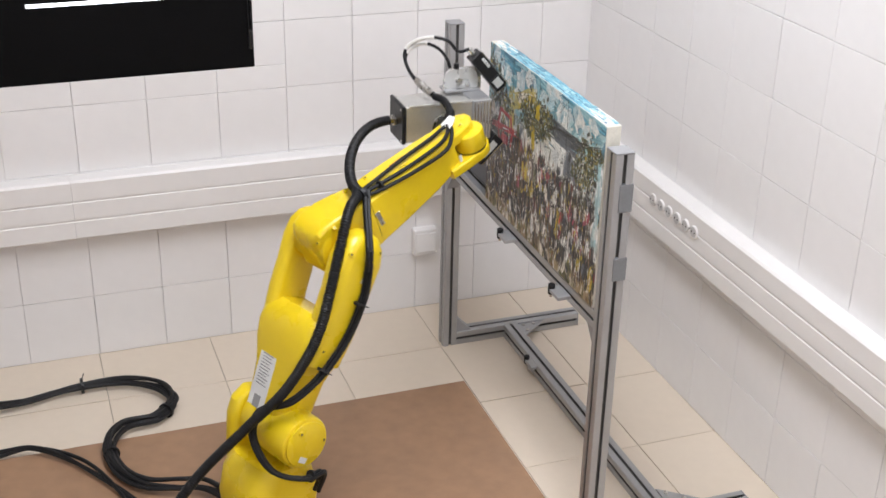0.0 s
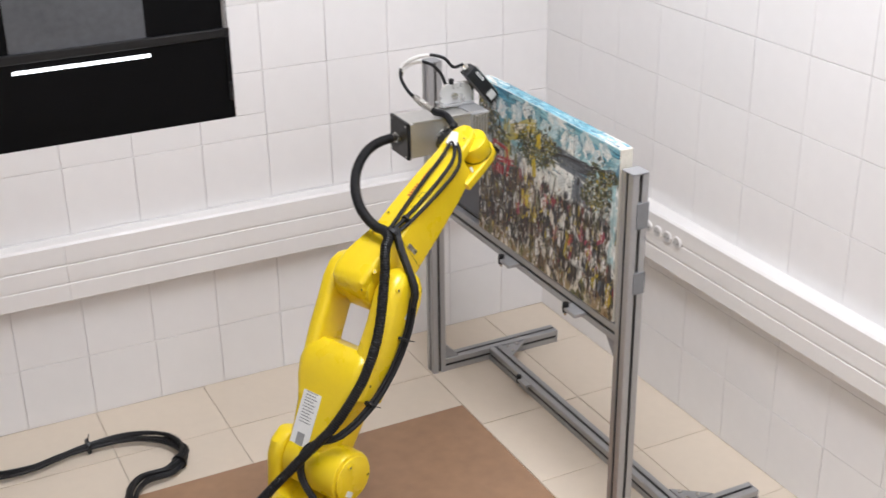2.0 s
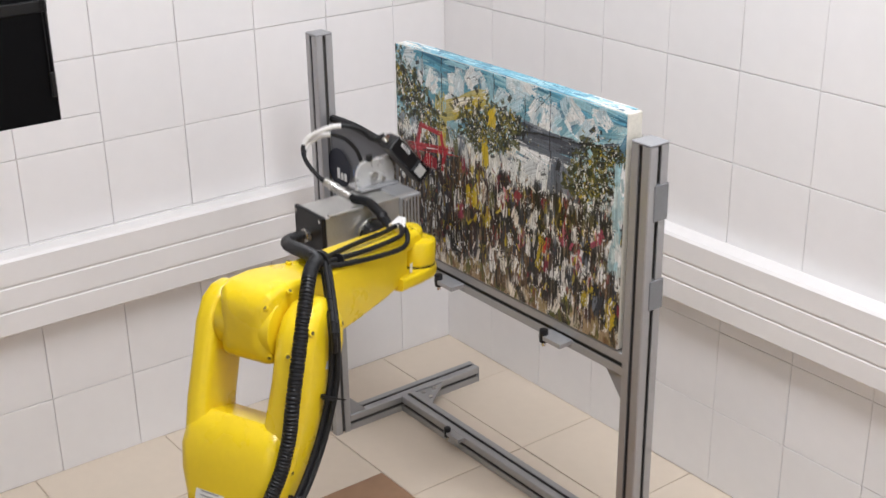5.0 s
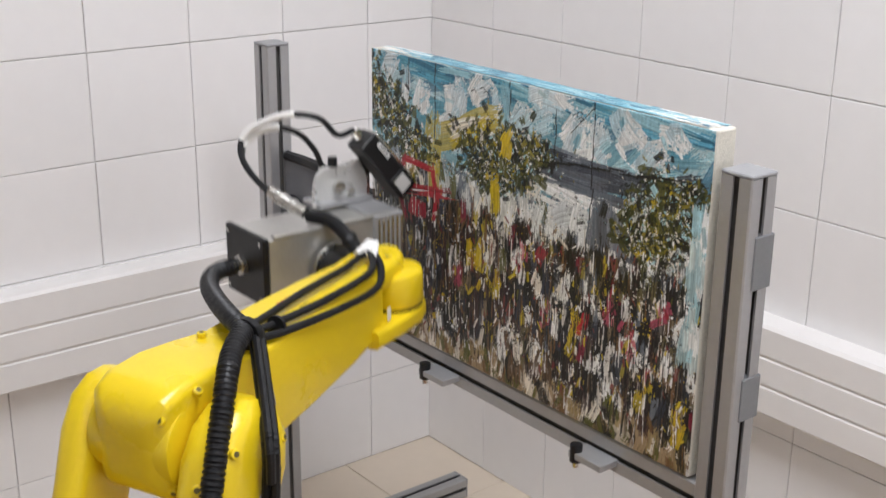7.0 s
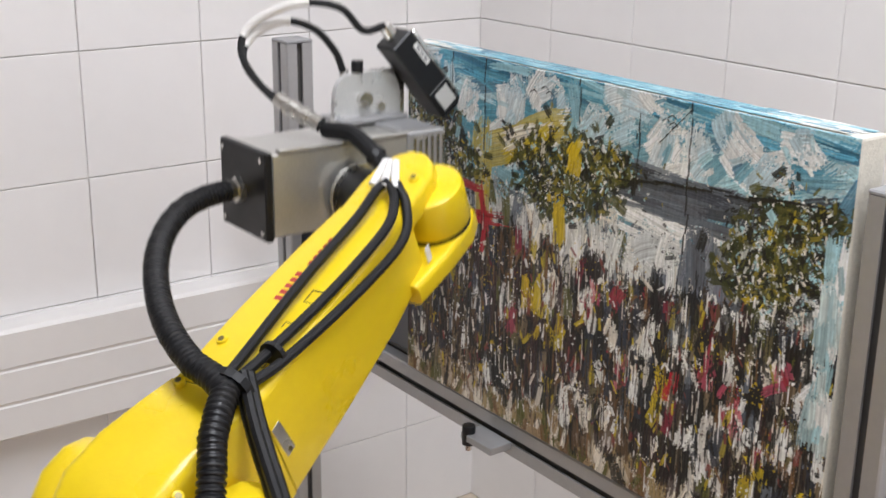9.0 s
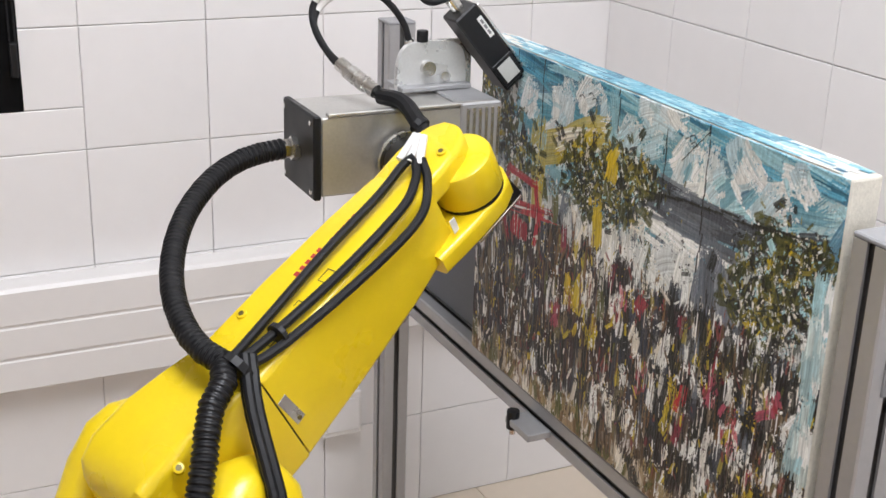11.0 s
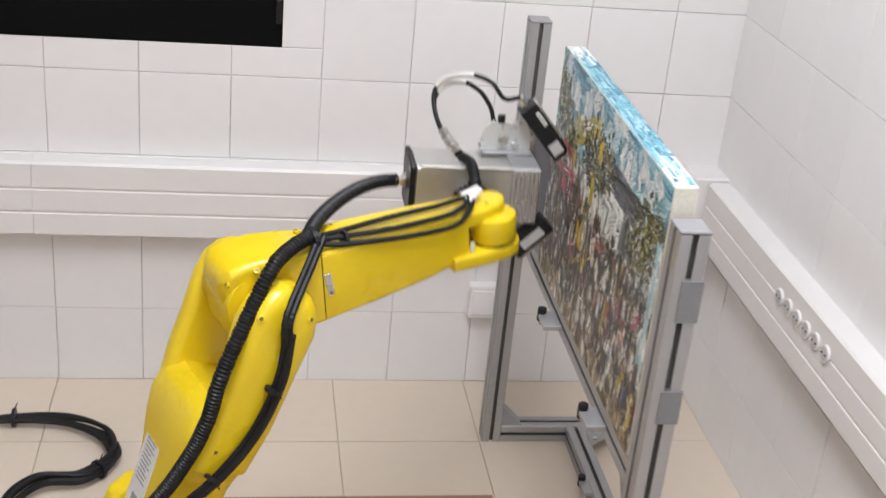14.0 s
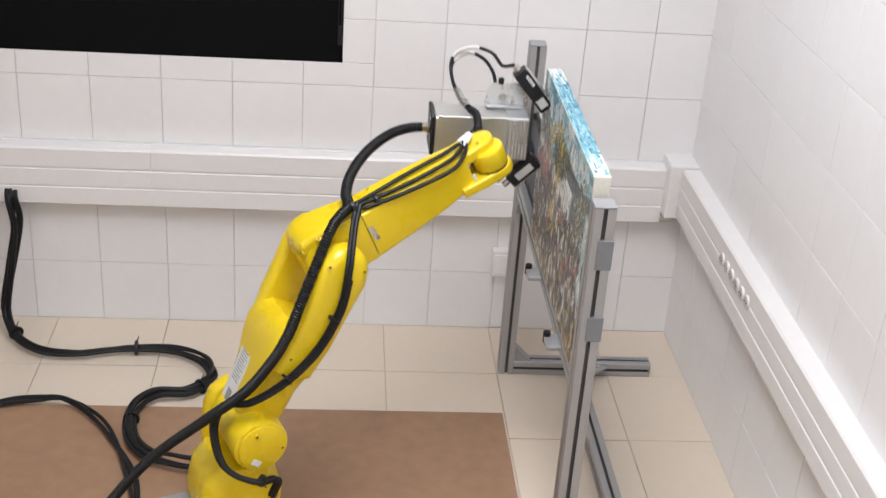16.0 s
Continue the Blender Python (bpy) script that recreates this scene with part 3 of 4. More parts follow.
def paint_crowd(p):
    g = p.rng
    for _ in range(900):
        u, v = g.random(), g.uniform(0.0, 0.47)
        p.dab([DARK, BROWN, (0.09, 0.06, 0.03), (0.05, 0.035, 0.025), (0.16, 0.12, 0.06)] if v > 0.16 else [BROWN, (0.22, 0.16, 0.08), TAN, (0.12, 0.09, 0.04)], u, v, 0.05, 0.014, 90, 9, 0.3)
    for _ in range(560):
        u, v = g.random(), g.uniform(0.0, 0.19)
        p.dab([CREAM, TAN, (0.50, 0.44, 0.34), BROWN, (0.30, 0.22, 0.10), OLIVE, DARK], u, v, 0.034, 0.010, 90 + g.uniform(-25, 25), 10, 0.55)
    for _ in range(2100):
        u = g.random()
        v = min(0.54, g.uniform(0.13, 0.53) + g.normal(0, 0.012))
        q = g.random()
        near = noise.noise(Vector((u * 13, v * 9, 1.3)))
        pale = noise.noise(Vector((u * 24, v * 11, 4.7)))
        if q < 0.42:
            p.dab([DARK, DARK, (0.02, 0.014, 0.014), (0.04, 0.02, 0.022), (0.03, 0.035, 0.05)], u, v, 0.044, 0.0115, 90, 9, 0.36)
        elif q < 0.58:
            p.dab([BROWN, (0.10, 0.06, 0.03), (0.20, 0.15, 0.09), (0.13, 0.11, 0.05), OLIVE], u, v, 0.036, 0.0088, 90, 7, 0.45)
        elif q < 0.80:
            if pale > 0.02:
                p.dab([WHITE, WHITE, CREAM, (0.60, 0.58, 0.54)], u, v, 0.034, 0.0115, 90, 12, 0.52)
        elif q < 0.90:
            if pale < 0.15:
                p.dab([(0.46, 0.35, 0.02), (0.34, 0.27, 0.03), (0.26, 0.21, 0.03)], u, v, 0.026, 0.0080, 90, 9, 0.45)
        elif near > 0.10 and 0.2 < u:
            p.dab([(0.30, 0.03, 0.05), (0.20, 0.02, 0.04), (0.12, 0.01, 0.02)], u, v, 0.022, 0.0085, 90, 20, 0.5)
        else:
            p.dab([(0.09, 0.11, 0.14), GREY, DARK], u, v, 0.030, 0.0062, 90, 8, 0.35)
    # brighter groups among the people
    for cu, cv, tones in ((0.60, 0.30, 0), (0.70, 0.33, 1), (0.78, 0.40, 0), (0.84, 0.34, 0), (0.90, 0.45, 0), (0.53, 0.47, 0), (0.40, 0.37, 2), (0.36, 0.42, 2), (0.45, 0.33, 2), (0.68, 0.27, 2), (0.88, 0.20, 2), (0.97, 0.17, 2),
                          (0.31, 0.33, 0), (0.42, 0.45, 3), (0.52, 0.40, 3), (0.66, 0.42, 3), (0.75, 0.22, 3), (0.85, 0.27, 3), (0.93, 0.30, 3), (0.96, 0.40, 3), (0.58, 0.15, 3)):
        for _ in range(6):
            c = ([(0.30, 0.02, 0.04), (0.36, 0.06, 0.10), WHITE, (0.50, 0.16, 0.18)], [RED, OCHRE, (0.6, 0.44, 0.02)], [(0.56, 0.42, 0.02), OCHRE, (0.40, 0.31, 0.02)], [WHITE, WHITE, CREAM])[tones]
            p.dab(c, cu + g.normal(0, 0.009), cv + g.normal(0, 0.022), 0.024, 0.0080, 90, 22, 0.48)
    # heads, tips, drags and small flicks
    for _ in range(500):
        u, v = g.random(), g.uniform(0.06, 0.56)
        p.dab([DARK, DARK, DARK, (0.05, 0.035, 0.025), BROWN, (0.16, 0.13, 0.09)], u, v, 0.036, 0.0022, 90, 4, 0.5)
    for _ in range(650):
        u, v = g.random(), g.uniform(0.05, 0.60)
        p.dab([DARK, DARK, WHITE, CREAM, (0.50, 0.38, 0.03), (0.20, 0.05, 0.04), BROWN], u, v, 0.012, 0.0024, 90, 22, 0.4)


def paint_lines(p):
    g = p.rng
    for u, top, foot in ((0.141, 1.0, 0.90), (0.235, 1.0, 0.73), (0.612, 0.93, 0.78), (0.479, 1.0, 0.88), (0.715, 0.99, 0.66)):
        v = top
        while v > foot:
            p.stroke(u + g.normal(0, 0.0012), v, 0.026, 0.0022, 90 + g.normal(0, 3), DARK, 0.25)
            v -= 0.045
    for k in range(5):
        p.stroke(0.66 + 0.012 * k, 0.90 + 0.018 * k, 0.015, 0.0014, 42, DARK, 0.2)
        p.stroke(0.37 + 0.014 * k, 0.77 + 0.022 * k, 0.014, 0.0016, 48, DARK, 0.2)
    for k in range(10):
        p.stroke(0.60 + 0.036 * k, 0.785 + 0.0065 * k + g.normal(0, 0.003), 0.045, 0.0026, 4, DARK, 0.3)
    for u, v in ((0.388, 0.955), (0.40, 0.945), (0.36, 0.94), (0.672, 0.955), (0.66, 0.945), (0.676, 0.94)):
        p.stroke(u, v, 0.008, 0.0016, 30, DARK, 0.1)
        p.stroke(u + 0.009, v, 0.006, 0.0016, -35, DARK, 0.1)
    for _ in range(420):
        u, v = g.random(), g.uniform(0.04, 0.60)
        p.stroke(u, v, g.uniform(0.012, 0.05), 0.0012, 90 + g.normal(0, 4), (WHITE, CREAM, DARK, DARK, DARK)[g.integers(5)], 0.4)
    # splatter in clusters
    for _ in range(120):
        cu, cv = g.random(), g.uniform(0.10, 0.70)
        tone = (WHITE, CREAM, DARK, DARK, OCHRE)[g.integers(5)]
        for _ in range(g.integers(3, 16)):
            d = g.lognormal(-6.6, 0.5)
            p.stroke(cu + g.normal(0, 0.012), cv + g.normal(0, 0.018), d * 1.5, d, g.uniform(0, 180), tone, 0.1)


def build_painting():
    p = thing("painting", "thickly painted canvas of a crowd under trees and blue sky", "painting", pose(-0.584, -0.604, 0.6455))
    part("canvas", box(0.0, 0.036, -PW, 0, 0, PH, 0.003, 2), CANVAS_EDGE, p, "primed canvas stretched over a deep frame")
    sheet = Canvas()
    for step in (paint_sky, paint_houses, paint_trees, paint_crowd, paint_cabin, paint_lines):
        step(sheet)
    # the near edge stays pale blue
    for _ in range(34):
        sheet.dab([PALE, (0.34, 0.48, 0.50), (0.55, 0.64, 0.62), WHITE], 0.985 + sheet.rng.normal(0, 0.008), sheet.rng.uniform(0.34, 0.78), 0.04, 0.012, 90, 5, 0.35)
    h = sheet.height
    h[0], h[-1], h[:, 0], h[:, -1] = 0, 0, 0, 0
    verts = np.empty((GV, GU, 3))
    verts[..., 0] = -0.0004 - h
    verts[..., 1] = -np.linspace(0.0005, PW - 0.0005, GU)[None, :]
    verts[..., 2] = np.linspace(0.0005, PH - 0.0005, GV)[:, None]
    k = np.arange(GU * GV).reshape(GV, GU)
    quads = np.stack([k[:-1, :-1], k[1:, :-1], k[1:, 1:], k[:-1, 1:]], -1).reshape(-1, 4)
    me = bpy.data.meshes.new("paint_layer")
    me.vertices.add(GU * GV)
    me.vertices.foreach_set("co", verts.ravel())
    me.loops.add(quads.size)
    me.loops.foreach_set("vertex_index", quads.ravel())
    me.polygons.add(len(quads))
    me.polygons.foreach_set("loop_start", np.arange(0, quads.size, 4))
    me.update(calc_edges=True)
    tone = me.color_attributes.new("paint", "FLOAT_COLOR", "POINT")
    tone.data.foreach_set("color", np.concatenate([sheet.colour, np.ones((GV, GU, 1))], -1).ravel())
    me.materials.append(PAINT)
    ob = new("paint_layer", me)
    ob.parent = p
    tagged(ob, "thick oil paint strokes in blue, green, brown and white", kind="stuff")
    # paint dragged over the top edge
    rng = random.Random(7)
    verts, faces = [], []
    flat = []
    for _ in range(1100):
        k = len(verts)
        cu, x, ln, w = rng.random() * (PW - 0.04) + 0.02, rng.uniform(0.002, 0.034), rng.uniform(0.012, 0.045), rng.uniform(0.002, 0.007)
        z = PH + 0.0003 + rng.random() * 0.0006
        for q, e in ((-1, -1), (1, -1), (1, 1), (-1, 1)):
            verts.append((min(0.035, max(0.001, x + e * w / 2 * rng.uniform(0.6, 1.2))), -(cu + q * ln / 2), z))
        faces.append((k, k + 1, k + 2, k + 3))
        ends = cu < 0.10 or cu > PW - 0.12
        tone = rng.choice([WHITE, CREAM, PALE, WHITE] if ends and rng.random() < 0.8 else [TEAL, (0.12, 0.36, 0.46), (0.25, 0.50, 0.58), DEEP, PALE, (0.16, 0.40, 0.50)])
        flat += [*tone, 1.0] * 4
    me = bpy.data.meshes.new("edge_paint")
    me.from_pydata(verts, [], faces)
    tone = me.color_attributes.new("paint", "FLOAT_COLOR", "CORNER")
    tone.data.foreach_set("color", flat)
    me.materials.append(PAINT)
    ob = new("edge_paint", me)
    ob.parent = p
    tagged(ob, "pale blue and white paint over the canvas edge", kind="stuff")
    return p


build_painting()


def build_bag():
    """A flat fabric sleeve standing on the crossbar beside the canvas."""
    g = thing("fabric_sleeve", "grey fabric sleeve with black zip edge beside the canvas", "bag", pose(-0.548, -0.288, 0.6455))
    b = bmesh.new()
    n = 12
    top = lambda s: 0.193 - 0.010 * s + 0.004 * math.sin(7 * s)
    L = 0.37
    front = [[b.verts.new((-0.006 + 0.004 * math.sin(3 * k / n) * z, -L * k / n, top(k / n) * z)) for z in (0, 0.5, 1)] for k in range(n + 1)]
    back = [[b.verts.new((0.008, -L * k / n, top(k / n) * z)) for z in (0, 0.5, 1)] for k in range(n + 1)]
    for k in range(n):
        for j in range(2):
            b.faces.new((front[k][j], front[k + 1][j], front[k + 1][j + 1], front[k][j + 1]))
            b.faces.new((back[k][j], back[k][j + 1], back[k + 1][j + 1], back[k + 1][j]))
        b.faces.new((front[k][2], front[k + 1][2], back[k + 1][2], back[k][2]))
        b.faces.new((front[k][0], back[k][0], back[k + 1][0], front[k + 1][0]))
    for k in (0, n):
        for j in range(2):
            q = (front[k][j], front[k][j + 1], back[k][j + 1], back[k][j])
            b.faces.new(q if k == 0 else q[::-1])
    part("panel", b, FABRIC, g, smooth=True)
    z = [Vector((0.001, -L * k / 16, top(k / 16) + 0.004)) for k in range(17)]
    part("zip_edge", tube(z, 0.0095, 8), BLACK, g, "black zip edge", smooth=True)
    b = bmesh.new()
    bmesh.ops.create_circle(b, cap_ends=True, segments=32, radius=0.047, matrix=Matrix.Translation((-0.0105, -0.036, 0.088)) @ Matrix.Rotation(radians(90), 4, "Y"))
    part("round_print", b, NAVY, g, "round navy print with a plain pale mark")
    b = bmesh.new()
    for k, (y, h) in enumerate(((-0.034, 0.026), (-0.049, 0.017), (-0.063, 0.018))):
        box(-0.0118, -0.0112, y - 0.005, y + 0.005, 0.062, 0.062 + h, bm=b)
    part("mark", b, WHITE_PRINT, g)
    b = bmesh.new()
    for k in range(5):
        y = -0.10 - 0.014 * k
        box(-0.0118, -0.0112, y - 0.0015, y + 0.0015, 0.085, 0.10 + 0.012 * (k % 2), bm=b)
    part("mark", b, BLUE_PRINT, g)


build_bag()


# ---- cables on the floor ----
def bundle(name, label, pts, r, strands, seed, ties=()):
    g = thing(name, label, "cable")
    rng = random.Random(seed)
    line = spline(pts, 10)
    for k in range(strands):
        a, rr = rng.uniform(0, 6.28), r * 0.8
        tw = rng.uniform(2, 4)
        out = []
        for i, q in enumerate(line):
            s = a + tw * i / len(line) * 3
            w = rr * (1 + 0.3 * math.sin(i * 0.13 + k))
            out.append(q + Vector((math.cos(s) * w, math.sin(s) * w * 0.8, max(0, math.sin(s)) * w * 0.9)))
        part("strand", tube(out, r * 0.36, 8), CABLE, g, smooth=True)
    for f in ties:
        q, d = line[int(f * (len(line) - 2))], line[int(f * (len(line) - 2)) + 1]
        d = (d - q).normalized() * 0.004
        tie = part("cable_tie", cyl(q - d, q + d, r * 1.35, n=12), BLACK, g)
        part("tie_end", cyl(q + Vector((0, 0, r)), q + Vector((0.008, 0.006, r + 0.02)), 0.0016, n=6), BLACK, tie)


bundle("cable_bundle", "thick bundle of black cables winding over the floor",
       [(-2.051, -0.045, 0.462), (-2.046, -0.075, 0.43), (-2.038, -0.078, 0.349), (-2.063, -0.078, 0.2), (-2.085, -0.09, 0.07), (-2.04, -0.17, 0.03), (-1.95, -0.24, 0.022), (-1.84, -0.25, 0.022), (-1.72, -0.218, 0.022), (-1.585, -0.222, 0.022), (-1.478, -0.285, 0.022),
        (-1.445, -0.38, 0.022), (-1.50, -0.452, 0.022), (-1.59, -0.475, 0.024), (-1.635, -0.56, 0.024), (-1.618, -0.68, 0.024), (-1.565, -0.765, 0.026), (-1.485, -0.805, 0.03), (-1.41, -0.83, 0.03), (-1.36, -0.95, 0.05), (-1.39, -1.05, 0.10)],
       0.017, 6, 3, (0.25, 0.42, 0.58, 0.72))
bundle("power_cable", "single thick black cable lying over the brown board",
       [(-2.40, -0.56, 0.020), (-2.085, -0.53, 0.02), (-1.95, -0.51, 0.02), (-1.835, -0.512, 0.02), (-1.72, -0.598, 0.02), (-1.64, -0.72, 0.02), (-1.598, -0.835, 0.02), (-1.572, -0.953, 0.02), (-1.55, -1.08, 0.02), (-1.49, -1.16, 0.03), (-1.40, -1.15, 0.06)],
       0.015, 3, 5)


# ---- robot ----
PHI = 22.9
BASE = pose(-1.283, -1.084, 0.0065, 0, 0, PHI)
J2Z, L1, L2, REACH = 0.3538, 0.4455, 0.4072, 0.5492
INV = BASE.inverted()
# tool height over time: it sweeps up and down before the canvas
HEIGHTS = [(0, 0.933), (.25, 0.996), (.5, 1.008), (.75, 0.933), (1, 0.805), (1.25, 0.753), (1.5, 0.767), (1.75, 0.890), (2, 0.991), (2.25, 1.006), (2.5, 0.961), (2.75, 0.835),
           (3, 0.751), (3.25, 0.753), (3.6, 0.912), (3.95, 1.006), (4.4, 0.868), (4.85, 0.743), (5.2, 0.846), (5.5, 0.961), (5.75, 0.996), (6, 0.953), (6.25, 0.824), (6.5, 0.743),
           (6.75, 0.740), (7, 0.824), (7.25, 0.944), (7.5, 0.981), (7.75, 0.944), (8, 0.809), (8.25, 0.743), (8.5, 0.743), (8.75, 0.846), (9, 0.957), (9.25, 0.991), (9.7, 0.868),
           (10.1, 0.743), (10.6, 0.890), (11, 0.986), (11.25, 0.922), (11.5, 0.797), (11.75, 0.743), (12, 0.739), (12.25, 0.857)] + [
           (12.5, 0.961), (12.75, 0.981), (13, 0.914), (13.25, 0.781), (13.5, 0.721), (13.75, 0.748), (14, 0.848), (14.25, 0.944), (14.5, 0.961), (14.75, 0.857), (15, 0.746),
           (15.25, 0.726), (15.5, 0.726), (15.75, 0.846), (16, 0.955)]


def joints(h):
    """Poses of upper arm, forearm and tool, in the robot's space, for a tool height over the floor."""
    r, z = REACH, h - 0.0065 - J2Z - 0.0157
    d = math.hypot(r, z)
    a = math.atan2(z, r) + math.acos((L1 * L1 + d * d - L2 * L2) / (2 * L1 * d))
    ex, ez = L1 * math.cos(a), L1 * math.sin(a)
    f = math.atan2(z - ez, r - ex)
    upper = pose(0, 0, J2Z, 0, 90 - math.degrees(a), 0)
    fore = pose(ex, 0, J2Z + ez, 0, -math.degrees(f), 0)
    tool = INV @ pose(-0.867, -0.7025, h)
    return upper, fore, tool


UP0, FORE0, TOOL0 = joints(0.965)


def screw(parent, p, n, r=0.0055):
    p, n = Vector(p), Vector(n).normalized()
    s = part("screw", cyl(p - n * 0.003, p + n * 0.003, r, n=10, bevel=0.0008), YELLOW, parent, "yellow painted screw boss", smooth=True)
    part("socket_head", cyl(p + n * 0.0028, p + n * 0.0036, r * 0.55, n=8), SCREW, s)


def build_robot():
    rb = thing("robot_arm", "yellow six-axis industrial robot arm with black cables", "robot", BASE)
    # base and turret
    b = loft([((-0.02, 0, z), (1, 0, 0), (0, 1, 0), hw, hd, 0.03) for z, hw, hd in ((0, .115, .10), (.05, .115, .10), (.06, .10, .095), (.11, .09, .09))])
    part("base", b, YELLOW, rb, smooth=True)
    part("base_plate", box(-0.19, 0.12, -0.13, 0.13, 0.0, 0.012, 0.003), STEEL, rb, "bare steel mounting plate", m=pose(0, 0, 0.0))
    b = loft([((-0.03, 0.0, z), (1, 0, 0), (0, 1, 0), hw, hd, 0.05) for z, hw, hd in ((.112, .095, .088), (.19, .10, .092), (.25, .085, .092), (.285, .055, .088))])
    loft([((-0.015, 0.083, z), (1, 0, 0), (0, 1, 0), hw, .022, 0.02) for z, hw in ((.18, .07), (.30, .066), (.37, .06), (.405, .045), (.42, .02))], bm=b)
    part("turret", b, YELLOW, rb, smooth=True)
    part("connector_box", box(-0.21, -0.12, -0.06, 0.06, 0.05, 0.15, 0.006), CAP, rb, "grey metal connector box")
    # upper arm: body, saddle and two limbs round the elbow
    X, Y = (1, 0, 0), (0, 1, 0)
    ua = bmesh.new()
    loft([((0.0, 0.006, z), X, Y, hx, hy, 0.028) for z, hx, hy in ((-0.045, .036, .048), (-0.01, .052, .064), (.07, .055, .070), (.13, .056, .077), (.185, .060, .096), (.225, .062, .102), (.255, .058, .100), (.275, .050, .096), (.288, .032, .090))], bm=ua)
    loft([((c, y, z), X, Y, hx, hy, min(hx, hy) * 0.8) for z, c, hx, y, hy in ((.18, .006, .052, -.066, .034), (.26, .014, .056, -.072, .035), (.36, .016, .058, -.076, .036), (.43, .016, .064, -.077, .036), (.466, .016, .056, -.077, .034), (.490, .016, .038, -.076, .028), (.502, .016, .016, -.075, .016))], bm=ua)
    loft([((c, y, z), X, Y, hx, hy, min(hx, hy) * 0.8) for z, c, hx, y, hy in ((.20, 0, .052, .080, .022), (.30, -.006, .049, .088, .021), (.37, -.004, .048, .091, .021), (.43, 0, .053, .092, .022), (.468, 0, .046, .092, .021), (.490, 0, .030, .091, .018), (.500, 0, .012, .090, .012))], bm=ua)
    cyl((0, -0.112, 0), (0, 0.06, 0), 0.064, n=36, bm=ua, bevel=0.008)
    upper = part("upper_arm", ua, YELLOW, rb, smooth=True, m=UP0)
    part("joint_cover", cyl((0, -0.119, 0), (0, -0.112, 0), 0.056, n=32, bevel=0.003), YELLOW, upper, smooth=True)
    for p, n in (((-0.028, -0.120, 0.028), (0, -1, 0)), ((0.046, -0.117, 0.012), (0, -1, 0)), ((-0.045, -0.08, 0.41), (-1, -.6, 0)), ((0.052, -0.108, 0.462), (0.3, -1, .4)), ((-0.030, -0.108, 0.452), (-.3, -1, .3)), ((-0.046, -0.075, 0.24), (-1, -.5, 0)),
                 ((-0.046, 0.088, 0.40), (-1, .3, 0)), ((-0.05, 0.085, 0.22), (-1, .3, 0)), ((-0.02, -0.100, 0.22), (0, -1, 0))):
        screw(upper, p, n, 0.006)
    lab = part("label", box(-0.0008, 0.0008, -0.029, 0.029, -0.074, 0.074), PAPER, upper, "white printed label", m=pose(-0.0562, 0.026, 0.092, 0, -1.0, 0))
    for k in range(11):
        w = (0.018, 0.014, 0.019, 0.010)[k % 4]
        part("text_line", box(-0.0013, -0.0009, -w, 0.019, -0.0009, 0.0009), INK, lab, m=pose(0, 0, 0.066 - 0.0072 * k))
    part("text_line", box(-0.0013, -0.0009, -0.012, 0.012, -0.018, 0.012), CAP, lab, m=pose(0, 0, -0.044))
    for p, s in (((0.03, -0.1125, 0.395), 0.011), ((0.02, -0.1065, 0.285), 0.011), ((0.0, -0.1195, -0.038), 0.011)):
        part("sticker", box(-s, s, -0.0006, 0.0006, -0.007, 0.007), PAPER, upper, "small white sticker", m=pose(*p, 0, 12, 0))
    # forearm: elbow housing, tapered tube and wrist fork
    Z = (0, 0, 1)
    fb = bmesh.new()
    loft([((x, y, z), Y, Z, hy, hz, r) for x, y, z, hy, hz, r in ((-.054, .014, .004, .024, .030, .008), (-.052, .014, .004, .034, .041, .010), (-.047, .014, .004, .043, .051, .012), (-.038, .014, .005, .050, .060, .013), (-.015, .014, .005, .054, .067, .013), (.03, .012, .003, .054, .069, .012),
                                                                (.075, .004, .002, .051, .066, .008), (.105, .0, .001, .049, .063, .008))], bm=fb)
    cyl((0, -0.04, 0), (0, 0.072, 0), 0.052, n=32, bm=fb, bevel=0.004)
    fore = part("forearm", fb, YELLOW, rb, smooth=True, m=FORE0, angle=0.55)
    tb = loft([((x, 0, z), Y, Z, hy, hz, r) for x, z, hy, hz, r in ((.1075, .0, .048, .062, .009), (.20, .002, .046, .058, .009), (.30, .004, .043, .051, .009), (.365, .007, .039, .044, .009), (.380, .008, .036, .040, .010))])
    part("tube", tb, YELLOW, fore, smooth=True, angle=0.3)
    part("seam", loft([((x, 0, 0.004), Y, Z, .0465, .0575, .014) for x in (.1045, .1082)]), BLACK, fore)
    # wrist: upper lobe, hub, lower lobe
    wl = bmesh.new()
    loft([((x, 0.002, 0.034), Y, Z, hy, .0155, .008) for x, hy in ((.355, .036), (.410, .037), (.438, .034), (.456, .026), (.466, .014))], bm=wl)
    part("wrist_fork", wl, YELLOW, fore, smooth=True)
    wl = loft([((x, -0.014, -0.033), Y, Z, hy, .0125, .006) for x, hy in ((.345, .036), (.400, .042), (.445, .043), (.470, .035), (.483, .018))])
    part("wrist_fork", wl, YELLOW, fore, smooth=True)
    hb = cyl((.440, -0.018, -0.018), (.440, -0.018, 0.030), 0.039, n=32, bevel=0.005)
    hub = part("wrist_hub", hb, YELLOW, fore, smooth=True)
    part("seam", cyl((.440, -0.018, -0.0205), (.440, -0.018, -0.0175), 0.0378, n=32), BLACK, hub)
    part("sticker", box(.378, .386, -0.0445, -0.0435, -0.018, 0.0), PAPER, fore, "small white sticker")
